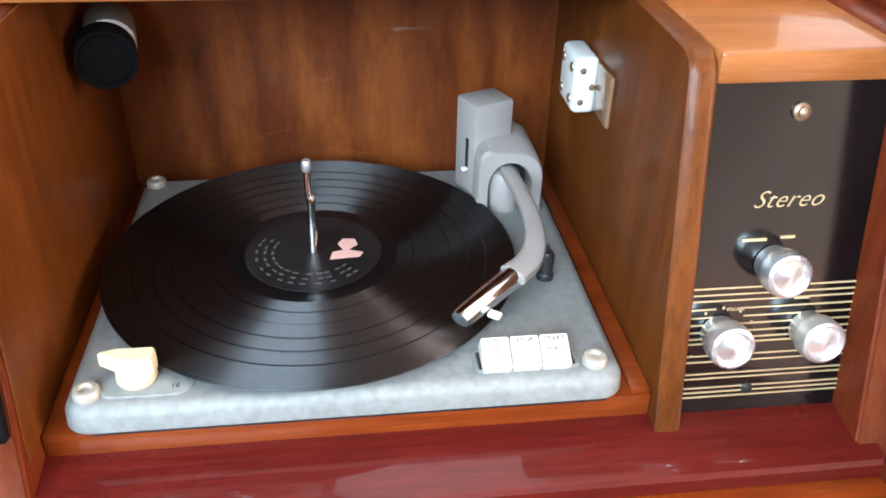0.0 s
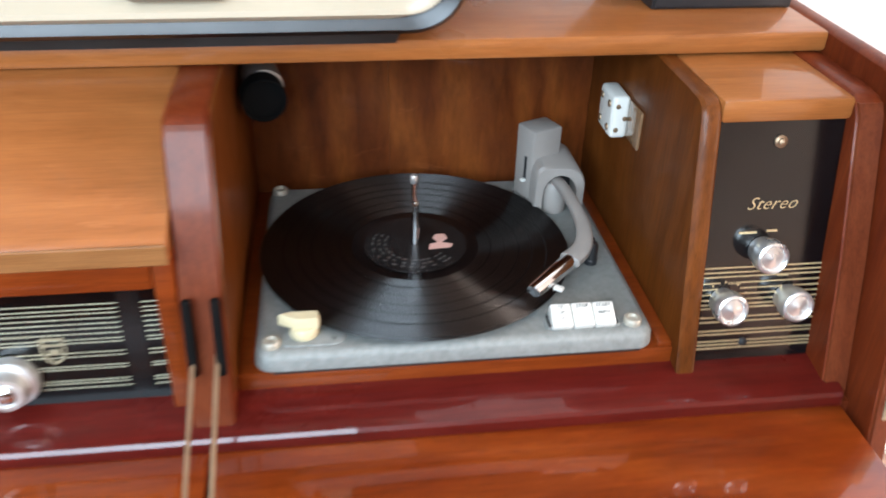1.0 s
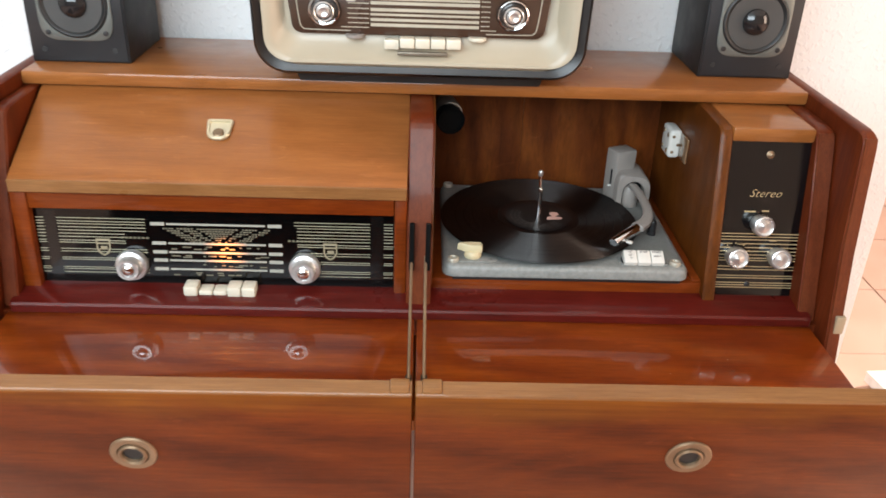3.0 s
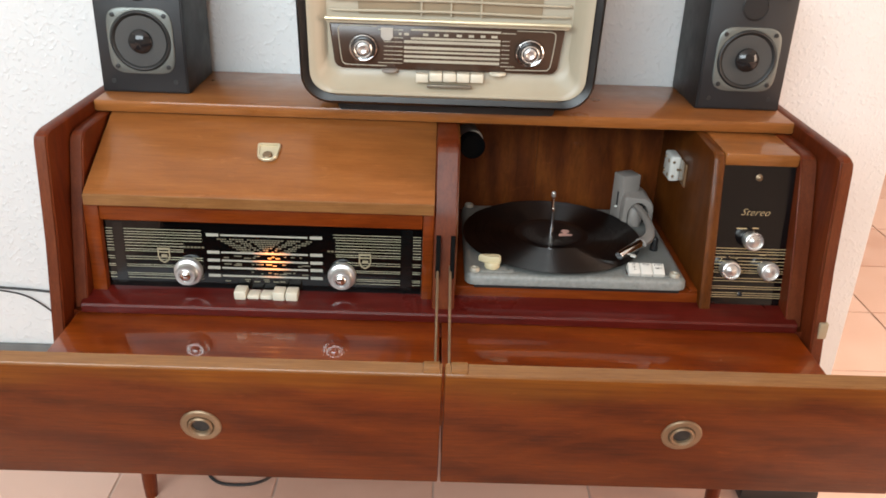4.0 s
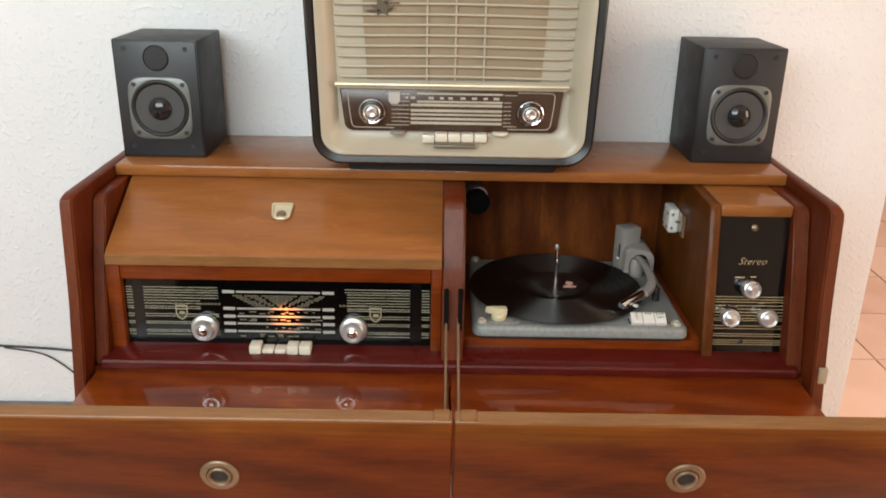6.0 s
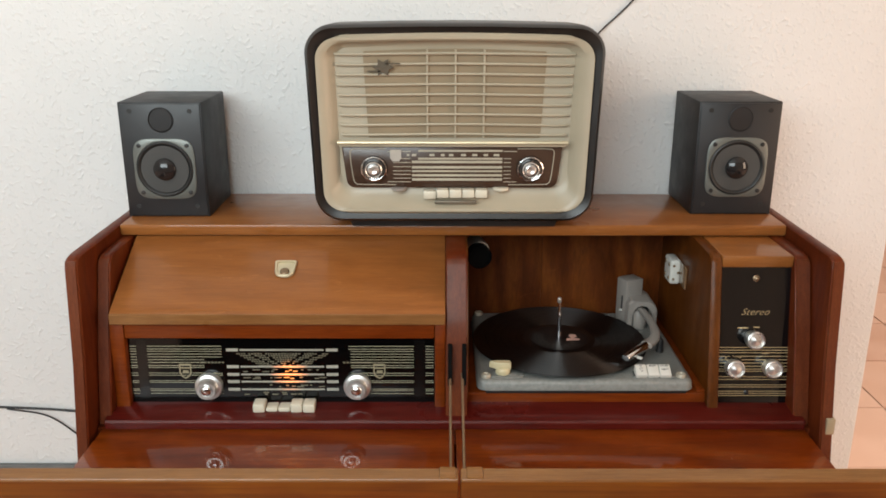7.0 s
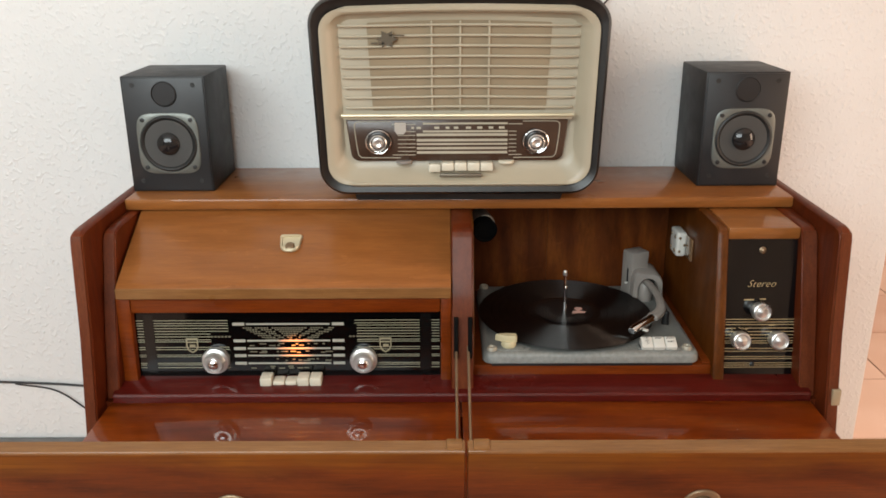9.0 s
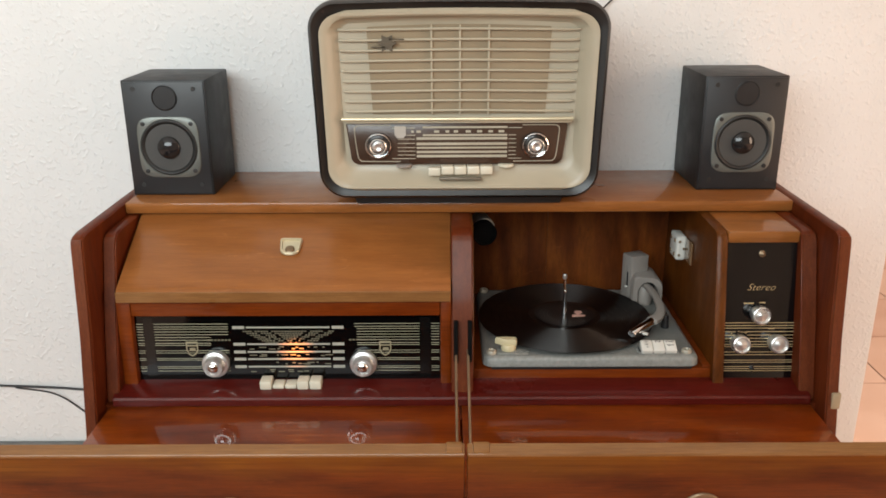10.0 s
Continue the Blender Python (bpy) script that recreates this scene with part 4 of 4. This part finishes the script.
for r, a in rows:
    m = Matrix.Translation((0, CY, 0)) @ Matrix.Rotation(a, 4, "Z") @ Matrix.Translation((r, 0, 0.00205))
    box(bm, -0.0009, 0.0009, -0.002, 0.002, 0, 0.0002, 0, 1, m)
part("label_marks", bm, plain("dim_label_ink", (0.07, 0.065, 0.06), 0.5), lab, "tiny grey printed marks")

# ---- loudspeakers on the console ----
def loudspeaker(cx, y0, label):
    sp = thing("bookshelf_loudspeaker", (cx, y0 + 0.07, SHELF), label, "loudspeaker", "pair of loudspeakers on the console")
    w, h, dep = 0.0705, 0.1975, 0.15
    part("cabinet", box(bmesh.new(), cx - w, cx + w, y0, y0 + dep, SHELF, SHELF + h, 0.0025), VINYLBOX, sp, "black vinyl-wrapped box")
    part("baffle", box(bmesh.new(), cx - w + 0.003, cx + w - 0.003, y0 - 0.0022, y0 + 0.001, SHELF + 0.003, SHELF + h - 0.003, 0.001), plain("black_baffle", (0.015, 0.016, 0.018), 0.42), sp, "dark front baffle")
    face = Matrix.Translation((cx + 0.001, y0 - 0.0022, SHELF + 0.0845)) @ Matrix.Rotation(radians(90), 4, "X")
    bm = bmesh.new()
    nn = 64
    def sq(r, e):
        out = []
        for k in range(nn):
            t = 2 * math.pi * k / nn
            c, s = math.cos(t), math.sin(t)
            q = (abs(c) ** e + abs(s) ** e) ** (-1 / e)
            out.append((r * q * c, r * q * s))
        return out
    ringset = ((sq(0.052, 5.0), 0.0), (sq(0.052, 5.0), 0.002), (sq(0.0505, 5.0), 0.003), (sq(0.0485, 2.0), 0.003), (sq(0.0475, 2.0), 0.0015))
    loft(bm, [[face @ Vector((x, y, z)) for x, y in r] for r, z in ringset], True, False)
    wf = part("woofer_frame", bm, BASKET, sp, "grey metal woofer frame with rounded corners")
    for sx in (-1, 1):
        for sy in (-1, 1):
            part("screw", turned(bmesh.new(), [(0.0038, 0.003), (0.0036, 0.0042), (0.001, 0.0046)], 14, face @ Matrix.Translation((sx * 0.0405, sy * 0.0405, 0))), BLACK, wf)
    part("surround", turned(bmesh.new(), [(0.0485, 0.0008), (0.0475, 0.0035), (0.045, 0.005), (0.042, 0.0035), (0.0405, 0.0008)], 48, face), RUBBER, sp, "black rubber surround")
    part("cone", turned(bmesh.new(), [(0.0405, 0.0018), (0.036, -0.0005), (0.0205, -0.0105 + 0.012)], 48, face @ Matrix.Translation((0, 0, 0.001))), CONE, sp, "grey paper cone")
    part("dust_cap", turned(bmesh.new(), [(0.0195, 0.002), (0.0185, 0.0065), (0.014, 0.0105), (0.0075, 0.013), (0.001, 0.0138)], 36, face), plain("glossy_black_cap", (0.012, 0.012, 0.013), 0.12), sp, "glossy black dust cap")
    part("tweeter", turned(bmesh.new(), [(0.0215, 0.0), (0.0215, 0.001), (0.0205, 0.0014), (0.0195, 0.0004), (0.0188, 0.0010), (0.001, 0.0012)], 40, Matrix.Translation((cx + 0.001, y0 - 0.0022, SHELF + 0.168)) @ Matrix.Rotation(radians(90), 4, "X")), VINYLBOX, sp, "covered round tweeter")
    for sx in (-1, 1):
        for z in (0.019, 0.183):
            part("grille_socket", turned(bmesh.new(), [(0.0042, 0.0), (0.0042, 0.0006), (0.003, 0.0008), (0.0012, 0.0004)], 14, Matrix.Translation((cx + sx * 0.0505, y0 - 0.0022, SHELF + z)) @ Matrix.Rotation(radians(90), 4, "X")), RUBBER, sp)
    return sp


first = loudspeaker(-0.678, 0.031, "small black loudspeaker with grey-framed woofer on the console top")
second = copy_thing(first, Matrix.Translation((0.3005, 0.050 + 0.07, SHELF + LIFT)))
second["label"] = "small black loudspeaker with grey-framed woofer near the wall's end"

# ---- table radio ----
radio = thing("table_radio", (-0.177, 0.02, SHELF), "vintage cream and dark brown table radio on the console", "radio")
RX, RY = -0.177, -0.068


def rad(wt, wb, z0, z1, rt, rb, y, arch=0.0, cx=RX):
    return [(x, y, z) for x, z in rounded(cx, 0, wt, wb, z0, z1, rt, rb, 8, arch)]


shell = [rad(0.418, 0.406, 0.252, 0.533, 0.034, 0.034, RY + 0.003, 0.003), rad(0.440, 0.430, 0.243, 0.544, 0.036, 0.038, RY - 0.001, 0.003), rad(0.450, 0.438, 0.239, 0.547, 0.039, 0.041, RY - 0.003, 0.003), rad(0.460, 0.446, 0.234, 0.551, 0.043, 0.045, RY + 0.003, 0.003), rad(0.463, 0.449, 0.232, 0.553, 0.045, 0.046, RY + 0.02, 0.003), rad(0.459, 0.445, 0.232, 0.551, 0.045, 0.046, RY + 0.13, 0.003), rad(0.43, 0.42, 0.236, 0.542, 0.045, 0.058, RY + 0.2, 0.003), rad(0.385, 0.375, 0.25, 0.52, 0.045, 0.058, RY + 0.222, 0.003)]
body = part("shell", loft(bmesh.new(), shell, False, True), BAKELITE, radio, "dark brown bakelite shell")
part("foot_bar", loft(bmesh.new(), [[(x, y, z) for x, y in ((RX - w, RY + 0.04), (RX + w, RY + 0.04), (RX + w, RY + 0.19), (RX - w, RY + 0.19))] for w, z in ((0.168, SHELF + 0.0031), (0.171, SHELF + 0.010), (0.175, 0.238))]), BAKELITE, radio, "dark foot under the radio")
bez = [rad(0.406, 0.396, 0.2475, 0.5375, 0.037, 0.037, RY, 0.003), rad(0.426, 0.416, 0.2520, 0.5330, 0.034, 0.034, RY - 0.005, 0.003), rad(0.416, 0.406, 0.2565, 0.5285, 0.031, 0.032, RY - 0.0045, 0.003), rad(0.400, 0.390, 0.2590, 0.5255, 0.029, 0.030, RY - 0.001, 0.003), rad(0.382, 0.374, 0.272, 0.524, 0.026, 0.027, RY + 0.012, 0.006), rad(0.372, 0.364, 0.286, 0.516, 0.02, 0.03, RY + 0.018, 0.005)]
front = part("front_bezel", loft(bmesh.new(), bez, False, True), CREAM, radio, "cream plastic front with concave rim")
part("grille_cloth", loft(bmesh.new(), [rad(0.284, 0.272, 0.372, 0.511, 0.004, 0.002, RY + 0.0155, 0.004), rad(0.284, 0.272, 0.372, 0.511, 0.004, 0.002, RY + 0.0172, 0.004)]), CLOTH, radio, "beige woven grille cloth")
for k in range(9):
    f = k / 8
    z = 0.506 - 0.129 * f
    half = 0.1815 - 0.0075 * f
    pts = arc([(RX - half, RY + 0.017, z + 0.0016), (RX - half + 0.012, RY + 0.0115, z), (RX, RY + 0.0105, z + 0.002), (RX + half - 0.012, RY + 0.0115, z), (RX + half, RY + 0.017, z + 0.0016)], 6)
    part("grille_bar", tube(bmesh.new(), pts, [0.0016] * 3 + [0.0021] * (len(pts) - 6) + [0.0016] * 3, 8), CREAM, radio)
for x in (-0.2195, -0.1755, -0.131):
    part("grille_upright", box(bmesh.new(), x - 0.0015, x + 0.0015, RY + 0.0105, RY + 0.0172, 0.372, 0.5135, 0.0006, 1), CREAM, radio)
bm = bmesh.new()
star = []
for k in range(12):
    r = 0.0150 if k % 2 == 0 else 0.0085
    star.append((-0.2875 + r * 1.1 * math.cos(radians(30 * k)), 0.486 + r * math.sin(radians(30 * k))))
loft(bm, [[(x, y, z) for x, z in star] for y in (RY + 0.0105, RY + 0.007)])
box(bm, -0.312, -0.291, RY + 0.007, RY + 0.0095, 0.479, 0.481)
box(bm, -0.284, -0.261, RY + 0.007, RY + 0.0095, 0.491, 0.493)
part("badge", bm, plain("dull_bronze", (0.075, 0.055, 0.034), 0.45, 0.3), radio, "dull gilt pointed badge shape")
part("ledge", tube(bmesh.new(), [(RX - 0.184, RY - 0.001, 0.3665), (RX + 0.178, RY - 0.001, 0.3665)], 0.0032, 10), GILTHANDLE, radio, "thin gilt ledge over the dial")
part("ledge", box(bmesh.new(), RX - 0.182, RX + 0.176, RY + 0.0005, RY + 0.018, 0.3595, 0.3645, 0.001), CREAM, radio, "cream ledge over the dial")
DX = -0.1805
pan = part("dial_panel", loft(bmesh.new(), [rad(0.350, 0.338, 0.2894, 0.3585, 0.003, 0.014, RY + 0.0178, 0, DX), rad(0.350, 0.338, 0.2894, 0.3585, 0.003, 0.014, RY + 0.0095, 0, DX), rad(0.347, 0.335, 0.291, 0.357, 0.003, 0.013, RY + 0.0085, 0, DX)]), BROWNGLASS, radio, "brown glass tuning dial")
RF = Matrix.Translation((DX, RY + 0.0085, 0.324)) @ Matrix.Rotation(radians(90), 4, "X")
PALE = plain("pale_dial_print", (0.38, 0.345, 0.27), 0.45, 0.0, 0.1)
for v, u0, u1, hh in ((0.0275, -0.054, 0.08, 0.003), (0.0145, -0.054, 0.08, 0.0032), (0.009, -0.064, 0.08, 0.0042), (0.0, -0.064, 0.08, 0.0042), (-0.0065, -0.064, 0.08, 0.003), (-0.0135, -0.064, 0.08, 0.0038), (-0.0205, -0.064, 0.08, 0.0042)):
    bars([(u0, u1, v, hh)], PALE, "scale_bar", pan, "", 0.0005, RF)
for v in (0.0265, 0.0145, 0.008, 0.001, -0.006, -0.012, -0.0185, -0.0245):
    k = 0.103 if abs(v) > 0.02 else 0.094
    for row in ((-k, -0.066, v, 0.0011), (0.082, k, v, 0.0011)):
        bars([row], PALE, "scale_line", pan, "", 0.0005, RF)
for u, w in ((-0.072, 0.004), (-0.064, 0.007), (-0.036, 0.008), (-0.018, 0.006), (-0.005, 0.007), (0.014, 0.008), (0.032, 0.008), (0.05, 0.007), (0.066, 0.009)):
    bars([(u, u + w, 0.0205, 0.0036)], PALE, "station_mark", pan, "", 0.0005, RF)
for s in (-1, 1):
    path = arc([(s * 0.104, 0.031, 0), (s * 0.15, 0.031, 0), (s * 0.160, 0.029, 0), (s * 0.162, 0.02, 0), (s * 0.158, -0.018, 0), (s * 0.154, -0.027, 0), (s * 0.145, -0.029, 0), (s * 0.09, -0.0295, 0)], 5)
    part("dial_border", tube(bmesh.new(), [RF @ p for p in path], 0.0008, 6), PALE, pan)
    m = RF @ Matrix.Translation((s * 0.1245, -0.002, 0))
    kn = part("tuning_knob", turned(bmesh.new(), [(0.0205, 0), (0.0215, 0.003), (0.0205, 0.006), (0.0175, 0.007), (0.0150, 0.0065), (0.0142, 0.011), (0.0132, 0.0135), (0.0105, 0.0142), (0.0095, 0.0128), (0.005, 0.012), (0.001, 0.013)], 40, m), BAKELITE, radio, "brown and gilt stepped knob")
    part("ring", turned(bmesh.new(), [(0.0198, 0.0055), (0.0204, 0.0070), (0.0194, 0.0076), (0.0182, 0.0068)], 40, m), CHROME, kn, "bright metal ring")
    part("ring", turned(bmesh.new(), [(0.0132, 0.0125), (0.0134, 0.0142), (0.0124, 0.0150), (0.0112, 0.0140), (0.0098, 0.0128), (0.0084, 0.0130), (0.0078, 0.0152), (0.0062, 0.0160), (0.0040, 0.0148), (0.001, 0.0144)], 32, m), ALU, kn, "bright metal cap")
part("tuning_indicator", loft(bmesh.new(), [[RF @ Vector((x, y, h)) for x, y in [(-0.0985, 0.030), (-0.0805, 0.030), (-0.0805, 0.016), (-0.0845, 0.0105), (-0.0945, 0.0105), (-0.0985, 0.016)]] for h in (0.0, 0.004)]), plain("milky_glass", (0.42, 0.39, 0.35), 0.12), radio, "milky tuning indicator tube")
for i in range(5):
    x0 = -0.226 + i * 0.0206
    dy = 0.004 if i == 0 else 0.0
    part("key", box(bmesh.new(), x0, x0 + 0.0196, RY - 0.007 + dy, RY + 0.012, 0.2755 - (0.003 if i == 0 else 0), 0.289 - (0.003 if i == 0 else 0), 0.0018), IVORY, radio, "cream piano key")
for x, mat in ((-0.2655, ARMGREY), (-0.102, IVORY)):
    part("thumb_wheel", turned(bmesh.new(), [(0.0115, -0.0025), (0.0125, -0.0015), (0.0125, 0.0015), (0.0115, 0.0025)], 24, Matrix.Translation((x, RY + 0.01, 0.288))), mat, radio, "small thumb wheel")
bm = bmesh.new()
box(bm, -0.2085, -0.1415, RY - 0.0065, RY, 0.2655, 0.2705, 0.0008)
bdg = part("name_bar", bm, plain("grey_bronze", (0.20, 0.17, 0.13), 0.4, 0.5), radio, "plain dark metal name bar")

radio.location.x = -0.1865
radio.location.z -= 0.003
radio.scale = (1.0, 1.0, 0.965)

# ---- cables ----
def cable(points, r, label):
    ob = new("cable", mesh_of("cable", tube(bmesh.new(), arc(points, 8), r, 8), CABLE))
    return tagged(ob, label=label, category="cable")


cable([(-2.1, WALL - 0.02, -0.247), (-1.3, WALL - 0.006, -0.252), (-1.14, WALL - 0.005, -0.256), (-1.03, WALL - 0.005, -0.261), (-0.96, WALL - 0.005, -0.266), (-0.76, WALL - 0.006, -0.272)], 0.0027, "black cable along the white wall")
cable([(-1.12, WALL - 0.009, -0.258), (-1.04, WALL - 0.006, -0.275), (-0.985, WALL - 0.005, -0.317), (-0.94, WALL - 0.005, -0.362), (-0.8, WALL - 0.006, -0.43)], 0.0018, "thin black cable hanging on the wall")
cable([(0.02, 0.135, 0.47), (0.05, 0.15, 0.49), (0.085, WALL - 0.008, 0.515), (0.15, WALL - 0.004, 0.58), (0.23, WALL - 0.004, 0.7), (0.3, WALL - 0.004, 0.9)], 0.0017, "thin black aerial wire up the wall")
cable([(-0.66, 0.05, -0.5), (-0.62, -0.04, FLOOR + 0.004), (-0.57, -0.07, FLOOR + 0.004), (-0.5, -0.045, FLOOR + 0.004), (-0.47, 0.08, FLOOR + 0.004), (-0.5, 0.19, FLOOR + 0.004)], 0.003, "black cable looped on the floor tiles")

def sheet_stack(x0, x1, y0, y1, z, thick, wave, turn):
    """A folded paper stack with a gently wavy top."""
    bm = bmesh.new()
    n, mid = 14, Vector(((x0 + x1) / 2, (y0 + y1) / 2, 0))
    spin = Matrix.Rotation(radians(turn), 3, "Z")

    def point(i, j, top):
        p = Vector((x0 + (x1 - x0) * i / n, y0 + (y1 - y0) * j / n, 0))
        q = spin @ (p - mid) + mid
        lift = wave * (0.5 + 0.5 * noise.noise(Vector((p.x * 9, p.y * 9, z))))
        return (q.x, q.y, z + (thick + lift if top else 0.0))

    grid = [[[bm.verts.new(point(i, j, top)) for j in range(n + 1)] for i in range(n + 1)] for top in (False, True)]
    for i in range(n):
        for j in range(n):
            for k in (0, 1):
                bm.faces.new((grid[k][i][j], grid[k][i + 1][j], grid[k][i + 1][j + 1], grid[k][i][j + 1]))
    rim = [(i, 0) for i in range(n)] + [(n, j) for j in range(n)] + [(i, n) for i in range(n, 0, -1)] + [(0, j) for j in range(n, 0, -1)]
    for (a, b), (c, d) in zip(rim, rim[1:] + rim[:1]):
        bm.faces.new((grid[0][a][b], grid[0][c][d], grid[1][c][d], grid[1][a][b]))
    bmesh.ops.recalc_face_normals(bm, faces=bm.faces)
    return bm


paper = thing("newspaper", (0.88, 0.09, FLOOR), "folded white newspaper lying on the terracotta floor tiles", "newspaper")
part("page", sheet_stack(0.752, 1.03, -0.06, 0.225, FLOOR + 0.0012, 0.005, 0.006, -4), PAPER, paper)
part("page", sheet_stack(0.80, 1.06, 0.10, 0.30, FLOOR + 0.0115, 0.020, 0.010, 8), PAPER, paper, "folded upper sheets")
for k in range(7):
    y = -0.02 + 0.017 * k
    part("print_line", box(bmesh.new(), 0.785, 0.86 + 0.012 * (k % 3), y, y + 0.006, FLOOR + 0.0112, FLOOR + 0.0128), plain("grey_newsprint", (0.30, 0.30, 0.30), 0.8) if k == 0 else bpy.data.materials["grey_newsprint"], paper)
# Dark spot on the floor under the console, drawn as a flat black block.
strap = bmesh.new()
box(strap, 0.40, 0.55, -0.075, -0.03, FLOOR, FLOOR + 0.03, 0.006)
tagged(new("dark_floor_block", mesh_of("dark_floor_block", strap, BLACK)), label="flat black block lying on the floor tiles", category="power strip")

# ---- floor tiles ----
SIZE = 0.3
tm = bmesh.new()
h = SIZE / 2 - 0.0018
loft(tm, [[(sx * (h - o), sy * (h - o), z) for sx, sy in ((-1, -1), (1, -1), (1, 1), (-1, 1))] for o, z in ((0, -0.012 - LIFT), (0, -0.0015 - LIFT), (0.0015, -LIFT))])
tile_mesh = mesh_of("tile", tm, TERRA)
base = bpy.data.objects["floor"]
for i in range(15):
    for j in range(19):
        t = new("tile", tile_mesh)
        t.parent = base
        t.location = (-1.836 + SIZE * i, -1.55 + SIZE * j, rnd.uniform(0, 0.0012))
rest = bmesh.new()
for i in range(-5, 18):
    for j in range(-7, 22):
        if not (0 <= i < 15 and 0 <= j < 19):
            cx, cy = -1.836 + SIZE * i, -1.55 + SIZE * j
            if -3.2 < cx < 3.3 and -3.5 < cy < 4.7:
                loft_pts = [[rest.verts.new((cx + sx * (h - o), cy + sy * (h - o), FLOOR + z)) for sx, sy in ((-1, -1), (1, -1), (1, 1), (-1, 1))] for o, z in ((0, -0.004), (0.003, 0.0))]
                for k in range(4):
                    rest.faces.new((loft_pts[0][k], loft_pts[0][(k + 1) % 4], loft_pts[1][(k + 1) % 4], loft_pts[1][k]))
                rest.faces.new(loft_pts[1])
edge_tiles = new("tile_field", mesh_of("tile_field", rest, TERRA))
edge_tiles.parent = base
tagged(edge_tiles, kind="stuff")
